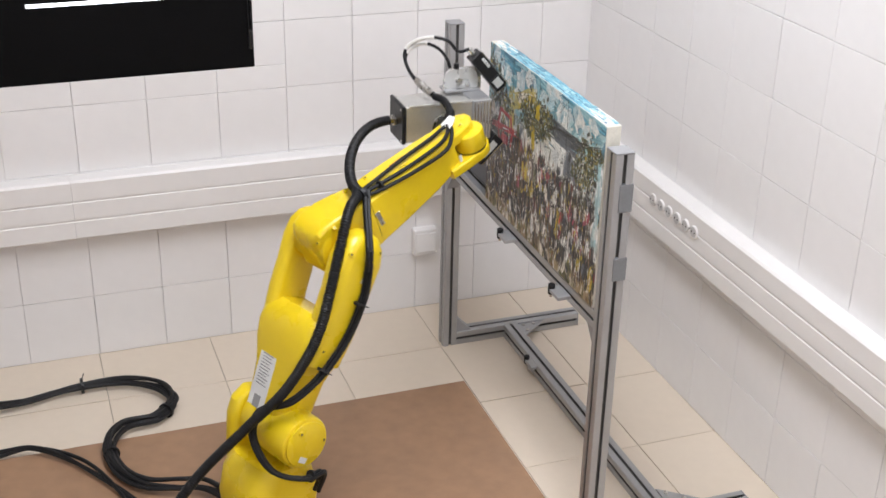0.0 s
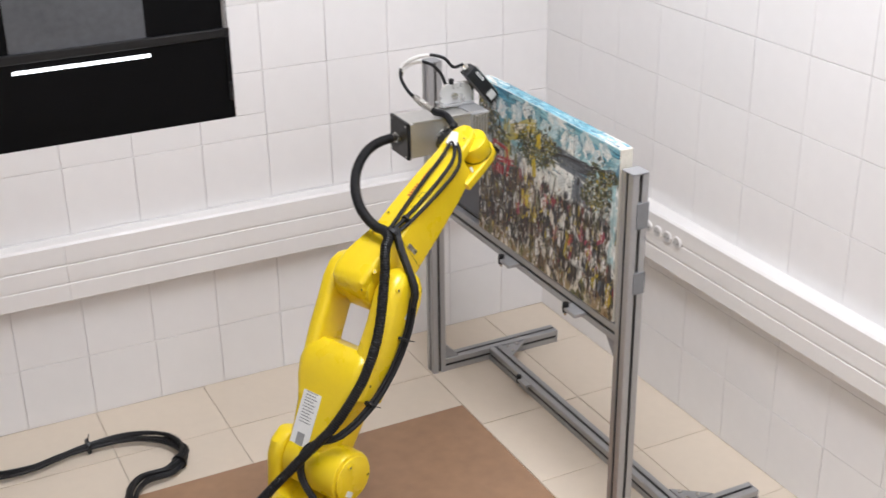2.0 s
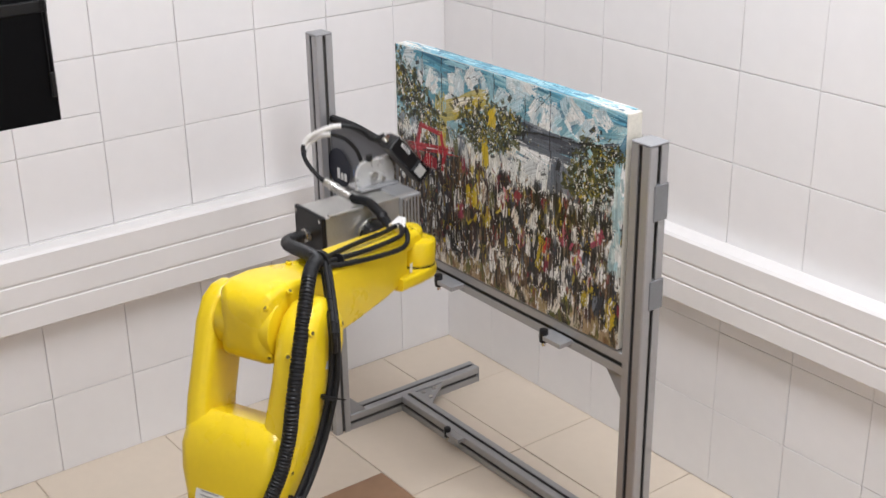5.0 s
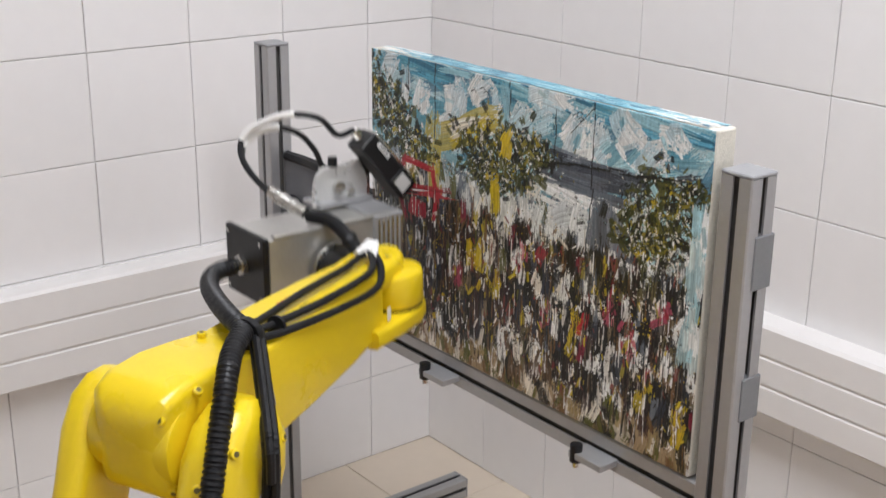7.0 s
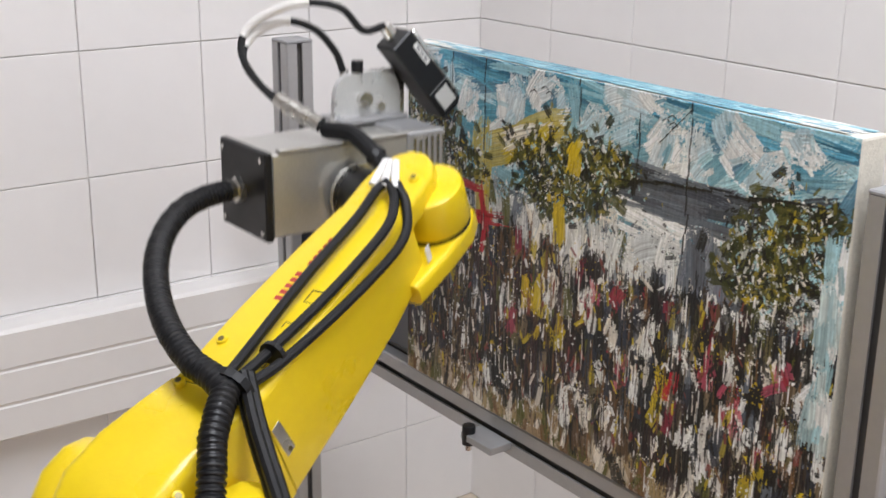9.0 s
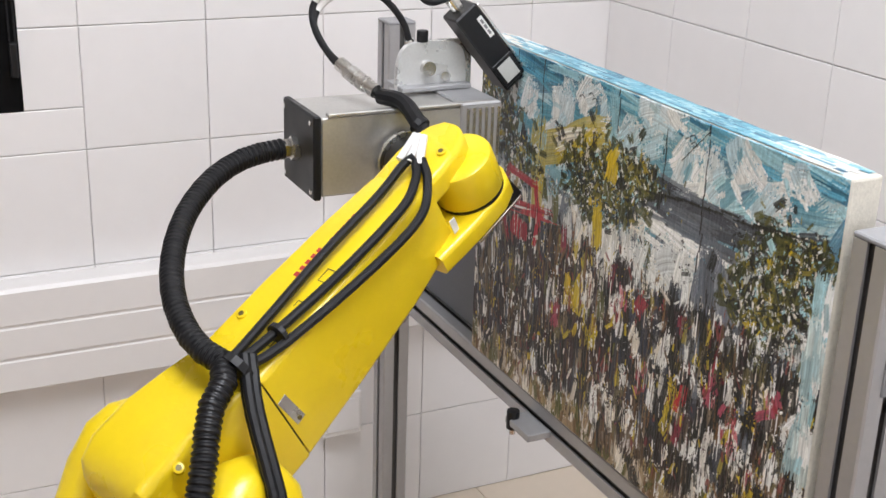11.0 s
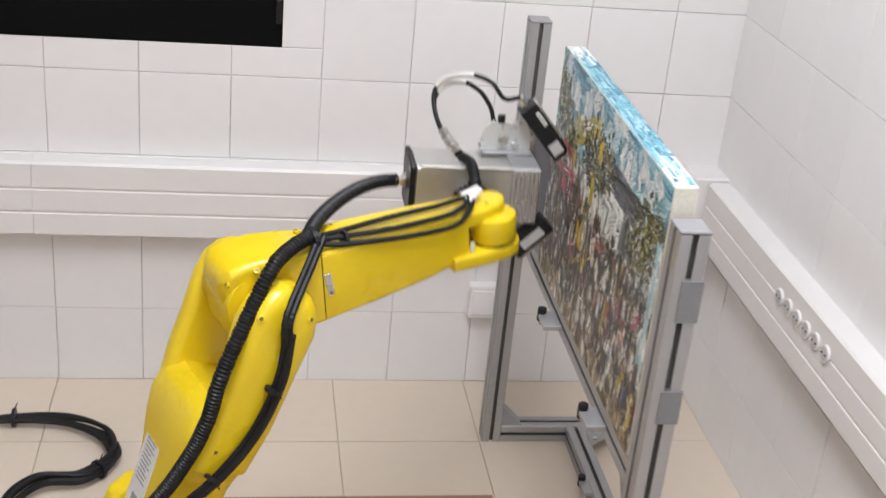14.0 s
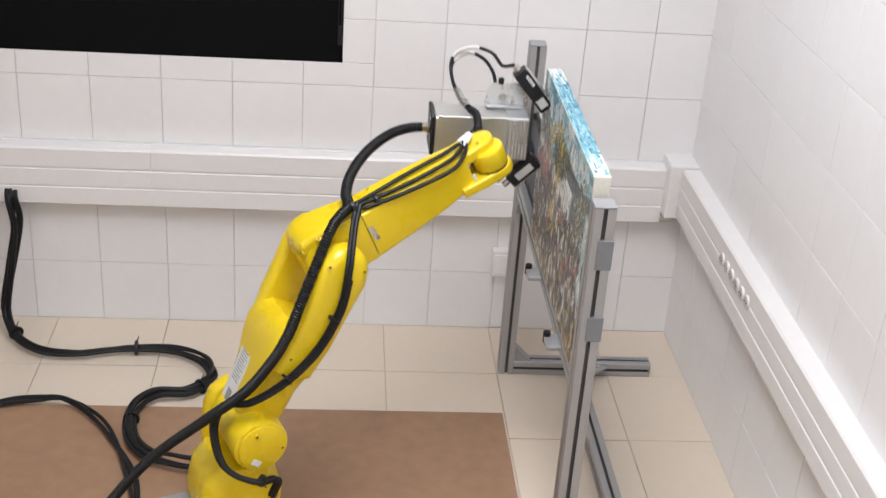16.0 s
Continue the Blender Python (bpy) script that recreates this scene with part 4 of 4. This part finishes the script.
    for p, n in (((.425, .018, .0495), Z), ((.425, -.018, .0495), Z), ((.10, .03, .068), Z), ((.10, -.03, .068), Z), ((.03, .045, .068), Z), ((.0, -.045, .062), (0, -.6, 1)), ((-.043, -.03, .045), (-1, 0, .6)), ((-.043, .05, .045), (-1, 0, .6)),
                 ((-.040, -.034, -.040), (-1, -.380, -.380)), ((.16, -.03, .0605), Z), ((.16, .03, .0605), Z)):
        screw(fore, p, n)
    plate = part("badge", box(-0.006, 0.006, -0.0008, 0.0008, -0.02, 0.02, 0.0004), STEEL, fore, "small steel badge", m=pose(.1165, -.0478, .004, 0, -8, 0))
    part("rivet", cyl((0, -0.0008, -0.015), (0, -0.002, -0.015), 0.0025, n=8), SCREW, plate)
    # lettering on the top face as plain bars
    for k in range(11):
        if k != 5:
            part("lettering_bar", box(.222 + .0088 * k, .2275 + .0088 * k, .008, .0165 - (0.003 if k > 5 else 0), .0, .0006), RED_INK, fore, m=pose(0, 0, .0583 - 0.00036 * k))
    for k, x in enumerate((.15, .19, .235)):
        g = bmesh.new()
        for q in (-1, 1):
            box(x - .008, x + .008, q * .007 - .0006, q * .007 + .0006, .0, .0005, bm=g)
            box(x + q * .008 - .0006, x + q * .008 + .0006, -.007, .007, .0, .0005, bm=g)
        part("marking", g, SCREW, fore, m=pose(0, -.022, .0612 - .0015 * k))
    # cables along the forearm top to the wrist
    for pts in ([(.098, -.026, .078), (.15, -.032, .072), (.24, -.040, .066), (.33, -.042, .063), (.370, -.030, .062), (.395, -.012, .063)],
                [(.098, -.034, .076), (.15, -.046, .066), (.26, -.054, .052), (.34, -.053, .046), (.380, -.036, .054), (.400, -.016, .062)],
                [(.098, -.020, .080), (.14, -.012, .072), (.25, -.006, .068), (.34, -.004, .063), (.385, .0, .062), (.400, -.006, .064)]):
        c = part("cable", tube(spline(pts, 10), 0.0048, 10), CABLE, fore, "black cable", smooth=True)
    for y in (-.018, -.004, .009):
        part("sleeve", cyl((.392, y, .062), (.425, y * .380 + .006, .068), 0.0046, n=12), WHITE_TAPE, fore, "white heat-shrink sleeve", smooth=True)
    part("cable_tie", cyl((.096, -.036, .084), (.104, -.036, .084), 0.019, n=14), BLACK, fore)
    part("cable_tie", cyl((.150, -.036, .070), (.155, -.036, .069), 0.013, n=14), BLACK, fore)
    return rb, upper, fore


ROBOT, UPPER, FORE = build_robot()


LENS = mat("scanner_window", (0.50, 0.50, 0.48), 0.15, vary=0.08, scale=40)
HOUSING = mat("brushed_housing", (0.58, 0.57, 0.54), 0.36, 0.8, vary=0.10, scale=30, bump=0.1)


BRACKET = mat("clear_anodised_plate", (0.66, 0.66, 0.65), 0.30, 0.45, vary=0.08, scale=40)


def build_tool():
    """The scanning head; its origin is the cable gland, x towards the canvas."""
    t = part("scan_head", box(0.004, 0.222, -0.052, 0.046, -0.046, 0.046, 0.002), HOUSING, ROBOT, "bare aluminium scanner housing", m=TOOL0 @ pose(0, 0, 0))
    part("back_plate", box(-0.006, 0.0035, -0.055, 0.049, -0.049, 0.049, 0.002), BLACK, t, "black end plate")
    for y in (-.046, .040):
        for z in (-.04, .04):
            part("screw", cyl((-.0075, y, z), (-.0058, y, z), 0.003, n=8), STEEL, t)
    g = part("gland", cyl((-.026, 0, 0), (-.006, 0, 0), 0.0115, n=6), STEEL, t, "plated steel cable gland")
    part("nut", cyl((-.014, 0, 0), (-.0065, 0, 0), 0.0145, n=6), STEEL, g)
    part("top_rail", box(0.012, 0.225, -0.054, -0.044, 0.0465, 0.0505, 0.001), HOUSING, t)
    part("front_block", box(0.176, 0.228, -0.056, 0.048, -0.055, 0.050, 0.002), ALU, t, "ribbed aluminium front block")
    for k in range(6):
        part("rib", box(0.182 + .008 * k, 0.1855 + .008 * k, -0.058, -0.0562, -0.050, 0.044), ALU_BRIGHT, t)
    # flange to the wrist
    fl = part("flange", cyl((0.105, -0.145, -0.010), (0.105, -0.0525, -0.010), 0.031, n=28, bevel=0.002), BLACK, t, "black tool flange", smooth=True)
    part("ring", cyl((0.105, -0.066, -0.010), (0.105, -0.060, -0.010), 0.036, n=28), STEEL, fl, smooth=True)
    # mounting bracket on top: a half disc plate with a slot
    b = bmesh.new()
    n = 16
    ring = [(0.046 * math.copysign(abs(math.cos(math.pi * k / n)) ** 0.5, math.cos(math.pi * k / n)), 0.058 * math.sin(math.pi * k / n) ** 0.5 if k < n else 0.0) for k in range(n + 1)]
    lo = [b.verts.new((0.175 + x, -0.016, 0.050 + z)) for x, z in ring]
    hi = [b.verts.new((0.175 + x, -0.008, 0.050 + z)) for x, z in ring]
    for k in range(n):
        b.faces.new((lo[k], lo[k + 1], hi[k + 1], hi[k]))
    b.faces.new((lo[-1], lo[0], hi[0], hi[-1]))
    b.faces.new(lo[::-1])
    b.faces.new(hi)
    br = part("bracket", b, BRACKET, t, "milled aluminium bracket", m=pose(0, 0.042, 0))
    part("bracket_foot", box(0.13, 0.222, -0.03, 0.02, 0.0505, 0.0565, 0.001), ALU, br)
    part("slot_bolt", cyl((0.168, -0.024, 0.076), (0.168, -0.015, 0.076), 0.009, n=16), STEEL, br, smooth=True)
    part("bolt", cyl((0.190, -0.022, 0.066), (0.190, -0.015, 0.066), 0.0055, n=10), STEEL, br)
    part("clamp_knob", cyl((0.163, -0.012, 0.107), (0.163, -0.012, 0.121), 0.007, n=12, bevel=0.001), BLACK, br, smooth=True)
    part("side_plate", box(0.185, 0.232, -0.008, -0.002, 0.050, 0.108, 0.001), ALU_BRIGHT, br)

    def scanner(name, label, m, k=1.0):
        h = 0.058 * k
        s = part(name, box(-h, h, -0.019, 0.019, -0.0165, 0.0165, 0.002), BLACK, t, label, m=m)
        part("side_panel", box(-h + 0.003, h - 0.003, -0.0185, 0.0185, 0.0167, 0.0205, 0.001) if k == 1 else box(-h + 0.003, h - 0.003, -0.0185, 0.0185, -0.0205, -0.0167, 0.001), ALU_BRIGHT, s, "aluminium cover")
        if k == 1:
            part("window_frame", box(0.018, 0.0525, -0.0215, -0.0191, -0.0155, 0.0155, 0.0008), BLACK, s)
            part("window", box(0.023, 0.0475, -0.0222, -0.0216, -0.0105, 0.0105), LENS, s, "grey glass window")
            lb = part("label", box(-0.042, -0.012, -0.0197, -0.0191, 0.006, 0.013), PAPER, s, "white printed label")
            for q in range(3):
                part("text_bar", box(-0.038 + .008 * q, -0.032 + .008 * q, -0.0201, -0.0198, 0.008, 0.011), INK, lb)
        else:
            part("window", box(-0.022, 0.026, -0.0202, -0.0191, -0.009, 0.009), LENS, s, "grey glass window")
        part("connector", cyl((-h - 0.019, 0, 0.0), (-h, 0, 0), 0.0078, n=12), STEEL, s, smooth=True)
        return s
    scanner("laser_scanner", "black laser line scanner with grey window", pose(0.238, 0.012, 0.102, 0, 50, 0))
    scanner("laser_scanner", "black laser line scanner with grey window", pose(0.226, -0.030, -0.088, 0, -45, 0), 0.72)
    part("scanner_arm", box(0.185, 0.230, -0.012, -0.004, -0.105, -0.05, 0.001), ALU, t)
    # cable loops with white sleeves and plug connectors
    top = Vector((0.238, 0.012, 0.102)) + Vector((-0.077 * math.cos(radians(50)), 0, 0.077 * math.sin(radians(50))))
    loops = [[(0.072, -0.006, 0.072), (0.052, 0.04, 0.092), (0.044, 0.085, 0.130), (0.058, 0.088, 0.162), (0.095, 0.050, 0.188), (0.135, 0.022, 0.184), (0.160, 0.012, 0.158), tuple(top)],
             [(0.066, 0.008, 0.078), (0.050, 0.05, 0.098), (0.046, 0.085, 0.124), (0.060, 0.092, 0.148), (0.090, 0.075, 0.166), (0.120, 0.055, 0.158), (0.142, 0.045, 0.132), (0.150, 0.040, 0.108)]]
    for pts in loops:
        line = spline(pts, 10)
        lp = part("cable", tube(line, 0.0042, 10), CABLE, t, "looped black cable", smooth=True)
        part("sleeve", tube(line[26:44], 0.0052, 10), WHITE_TAPE, lp, "white heat-shrink sleeve", smooth=True)
        a, c = line[0], line[5]
        d = (a - c).normalized()
        part("plug", cyl(c, a + d * 0.022, 0.0086, n=14), STEEL, lp, "plated metal plug", smooth=True)
        part("plug_ring", cyl(a - d * 0.004, a + d * 0.006, 0.0100, n=14), STEEL, lp, smooth=True)
    part("plug", cyl((0.158, 0.036, 0.092), (0.150, 0.040, 0.108), 0.006, n=12), STEEL, t, smooth=True)
    line = spline([(0.088, -0.022, 0.058), (0.100, -0.060, 0.058), (0.100, -0.110, 0.040), (0.094, -0.138, 0.030)], 8)
    part("taped_cable", tube(line, 0.0095, 10), CABLE, t, "taped black cable bundle", smooth=True)
    part("cable_tie", cyl((0.098, -0.103, 0.045), (0.101, -0.109, 0.041), 0.0115, n=12), BLACK, t)
    line = spline([(0.19, -0.02, -0.105), (0.165, -0.035, -0.118), (0.14, -0.05, -0.105), (0.13, -0.06, -0.06)], 8)
    part("cable", tube(line, 0.0042, 8), CABLE, t, "black cable", smooth=True)
    return t


TOOL = build_tool()

# the hose and the thin cables: lower runs fixed to the upper arm, upper runs in short rigid pieces
low = spline([(-0.25, 0.02, -0.34), (-0.19, 0.005, -0.15), (-0.120, -0.035, 0.0), (-0.078, -0.078, 0.11), (-0.062, -0.105, 0.215), (-0.058, -0.112, 0.28)], 12)
part("hose", tube(low, 0.0124, 14, ribs=0.0017, step=0.0056), CONDUIT, UPPER, "black corrugated hose", smooth=True)
for k, (dy, dx) in enumerate(((0, 0), (-0.009, 0.004), (-0.004, 0.010))):
    pts = [(0.012 + dx, -0.121 + dy, 0.44), (0.026 + dx, -0.121 + dy, 0.36), (0.018 + dx, -0.116 + dy, 0.26), (-0.020 + dx, -0.112 + dy, 0.17), (-0.066 + dx, -0.090 + dy, 0.095), (-0.092 + dx, -0.030 + dy, 0.045),
           (-0.090 + dx, -0.030 + dy, -0.02), (-0.06 + dx, -0.09 + dy, -0.075), (0.0 + dx, -0.138 + dy, -0.072), (0.055 + dx, -0.130 + dy, -0.062), (0.075 + dx, -0.11 + dy, -0.12)]
    part("cable", tube(spline(pts, 10), 0.0052, 8), CABLE, UPPER, "black cable", smooth=True)
for p, d in (((0.026, -0.122, 0.345), (0, 0, 1)), ((-0.016, -0.115, 0.18), (0.4, 0.2, 1)), ((0.02, -0.140, -0.068), (1, 0, 0))):
    p, d = Vector(p), Vector(d).normalized() * 0.003
    tie = part("cable_tie", cyl(p - d, p + d, 0.0145, n=12), BLACK, UPPER)
    part("tie_end", cyl(p + Vector((0, -0.01, 0)), p + Vector((-0.004, -0.034, 0.004)), 0.0013, n=6), BLACK, tie)


def hose_line(h):
    u, f, t = joints(h)
    pts = [u @ Vector(q) for q in ((-0.062, -0.105, 0.215), (-0.058, -0.112, 0.28), (-0.062, -0.112, 0.36))]
    pts += [f @ Vector(q) for q in ((0.004, -0.078, 0.068), (0.050, -0.054, 0.088), (0.092, -0.036, 0.090))]
    tie, gl = f @ Vector((0.092, -0.036, 0.090)), t @ Vector((-0.026, 0, 0))
    back = (t.to_3x3() @ Vector((-1, 0, 0)))
    rise = min(1, max(0, (gl.z - tie.z + 0.02) / 0.14))
    up = INV.to_3x3() @ Vector((0.15 - 0.75 * rise, 0.92 - 0.12 * rise, min(0.15, max(-0.3, 0.25 + 3 * (gl.z - tie.z)))))
    span = (gl - tie).length
    k = span
    swing = 0.55 + 0.5 * rise
    for s in (0.12, 0.27, 0.42, 0.58, 0.74, 0.88, 1.0):
        a, b, c, d = 2 * s ** 3 - 3 * s * s + 1, s ** 3 - 2 * s * s + s, -2 * s ** 3 + 3 * s * s, s ** 3 - s * s
        pts.append(tie * a + up * (b * k * (0.55 + 0.55 * rise)) + gl * c - back * (d * k * swing))
    line = spline(pts, 8)[8:]
    ls = [0.0]
    for i in range(1, len(line)):
        ls.append(ls[-1] + (line[i] - line[i - 1]).length)
    out, j = [], 0
    for i in range(HOSE_N + 1):
        s = ls[-1] * i / HOSE_N
        while j < len(ls) - 2 and ls[j + 1] < s:
            j += 1
        out.append(line[j].lerp(line[j + 1], (s - ls[j]) / max(1e-9, ls[j + 1] - ls[j])))
    return out


def thin_line(h):
    u, f, t = joints(h)
    pts = [f @ Vector((0.108, -0.036, 0.080)), f @ Vector((0.074, -0.066, 0.058)), u @ Vector((0.004, -0.119, 0.468)), u @ Vector((0.013, -0.122, 0.43))]
    return spline(pts, 4)


HOSE_N = 30


def between(a, b):
    """A pose with its z axis from a to b."""
    d = (b - a).normalized()
    x = Vector((0.6, -0.8, 0.1))
    x = (x - d * x.dot(d)).normalized()
    y = d.cross(x)
    return Matrix(((x.x, y.x, d.x, a.x), (x.y, y.y, d.y, a.y), (x.z, y.z, d.z, a.z), (0, 0, 0, 1)))


def build_hose():
    lens = [max((hose_line(h)[i + 1] - hose_line(h)[i]).length for h in (0.76, 0.85, 0.93, 1.01)) for i in range(HOSE_N)]
    hs = []
    start = hose_line(0.965)
    for i in range(HOSE_N):
        b = tube([Vector((0, 0, -0.004)), Vector((0, 0, lens[i] + 0.004))], 0.0124, 14, ribs=0.0017, step=0.0056)
        hs.append(part("hose_piece", b, CONDUIT, ROBOT, smooth=True, m=between(start[i], start[i + 1])))
    th = []
    start = thin_line(0.965)
    for i in range(12):
        b = bmesh.new()
        ln = max((thin_line(h)[i + 1] - thin_line(h)[i]).length for h in (0.76, 0.88, 1.01))
        for dx, dy in ((0, 0), (0.009, 0.002), (0.004, 0.009)):
            tube([Vector((dx, dy, -0.005)), Vector((dx, dy, ln + 0.005))], 0.0052, 8, bm=b)
        th.append(part("cable_piece", b, CABLE, ROBOT, smooth=True, m=between(start[i], start[i + 1])))
    return hs, th


HOSE, THIN = build_hose()


# ---- wall and floor tiles ----
def clip_spans(edges, lo, hi):
    e = sorted({lo, hi, *[q for q in edges if lo < q < hi]})
    return list(zip(e[:-1], e[1:]))


TILE_MESH = {}


def tile_mesh(w, h, d, material):
    """A thin plate with eased edges, on z = 0, growing to +d."""
    key = (round(w, 4), round(h, 4), d, material.name)
    if key not in TILE_MESH:
        e = min(0.0013, w / 4, h / 4)
        b = bmesh.new()
        lo = [b.verts.new((x, y, 0)) for x, y in ((0, 0), (w, 0), (w, h), (0, h))]
        md = [b.verts.new((x, y, d - e * 0.6)) for x, y in ((0, 0), (w, 0), (w, h), (0, h))]
        hi = [b.verts.new((x, y, d)) for x, y in ((e, e), (w - e, e), (w - e, h - e), (e, h - e))]
        for i in range(4):
            j = (i + 1) % 4
            b.faces.new((lo[i], lo[j], md[j], md[i]))
            b.faces.new((md[i], md[j], hi[j], hi[i]))
        b.faces.new(hi)
        me = bpy.data.meshes.new("tile")
        b.to_mesh(me)
        b.free()
        me.materials.append(material)
        TILE_MESH[key] = me
    return TILE_MESH[key]


def tile_field(parent, us, vs, place, material, gap, d, near, hole=None):
    """Tiles on the cells of a grid; those outside the near stretch are joined into one part."""
    rest = bmesh.new()
    for u0, u1 in us:
        for v0, v1 in vs:
            cells = [(u0, u1, v0, v1)]
            if hole:
                a, c, e, f = hole
                if u0 >= a and u1 <= c and v0 >= e and v1 <= f:
                    continue
                if u0 < c and u1 > a and v1 > e and v0 < f:
                    cells = []
                    if v0 < e:
                        cells.append((u0, u1, v0, e))
                    if u1 > c:
                        cells.append((max(u0, c), u1, max(v0, e), v1))
            for p0, p1, q0, q1 in cells:
                w, h = p1 - p0 - gap, q1 - q0 - gap
                if w < 0.006 or h < 0.006:
                    continue
                tilt = random.uniform(-0.12, 0.12), random.uniform(-0.12, 0.12)
                m = place(p0 + gap / 2, q0 + gap / 2) @ pose(0, 0, random.uniform(-0.0003, 0.0003), *tilt)
                me = tile_mesh(w, h, d, material)
                if near(p0, q0):
                    ob = new("tile", me)
                    ob.parent = parent
                    ob.matrix_local = m
                else:
                    b = bmesh.new()
                    b.from_mesh(me)
                    b.transform(m)
                    tmp = bpy.data.meshes.new("t")
                    b.to_mesh(tmp)
                    b.free()
                    rest.from_mesh(tmp)
                    bpy.data.meshes.remove(tmp)
    if len(rest.verts):
        tagged(part("tile_rest", rest, material, parent), kind="stuff")


def build_tiles():
    rows = clip_spans([0.2017 * k for k in range(1, 14)], 0.0, 2.75)
    cols = clip_spans([-0.171 - 0.2053 * k for k in range(26)], -5.05, 0.0)
    tile_field(NORTH, cols, rows, lambda u, v: Matrix.Translation((u, 0.003, v)) @ pose(0, 0, 0, 90, 0, 0), WALL, 0.0014, 0.006,
               lambda u, v: u > -2.6 and v < 1.75, hole=(-2.9, -1.100, 0.878, 2.0))
    cols = clip_spans([0.207 + 0.2035 * k for k in range(26)], 0.003, 5.05)
    tile_field(EAST, cols, rows, lambda u, v: Matrix.Translation((0.003, -u, v)) @ pose(0, 0, 0, 90, 0, -90), WALL, 0.0014, 0.006,
               lambda u, v: u < 2.2 and v < 1.75)


def build_floor_tiles():
    us = clip_spans([-0.2435 - 0.342 * k for k in range(16)], -5.05, 0.0)
    vs = clip_spans([-0.281 - 0.342 * k for k in range(16)], -5.05, 0.0)
    tile_field(FLOOR, us, vs, lambda u, v: Matrix.Translation((u, v, -0.0035)), FLOOR_TILE, 0.0022, 0.0035, lambda u, v: u > -3.2 and v > -2.6)


build_tiles()
build_floor_tiles()


def motions():
    up, fo, to = [], [], []
    hose = [[] for _ in HOSE]
    thin = [[] for _ in THIN]
    for t, h in HEIGHTS:
        u, f, tl = joints(h)
        up.append((t, u))
        fo.append((t, f))
        to.append((t, tl))
        for rows, line in ((hose, hose_line(h)), (thin, thin_line(h))):
            for i, r in enumerate(rows):
                r.append((t, between(line[i], line[i + 1])))
    walk(UPPER, up)
    walk(FORE, fo)
    walk(TOOL, to)
    for ob, rows in zip(HOSE + THIN, hose + thin):
        walk(ob, rows)


motions()
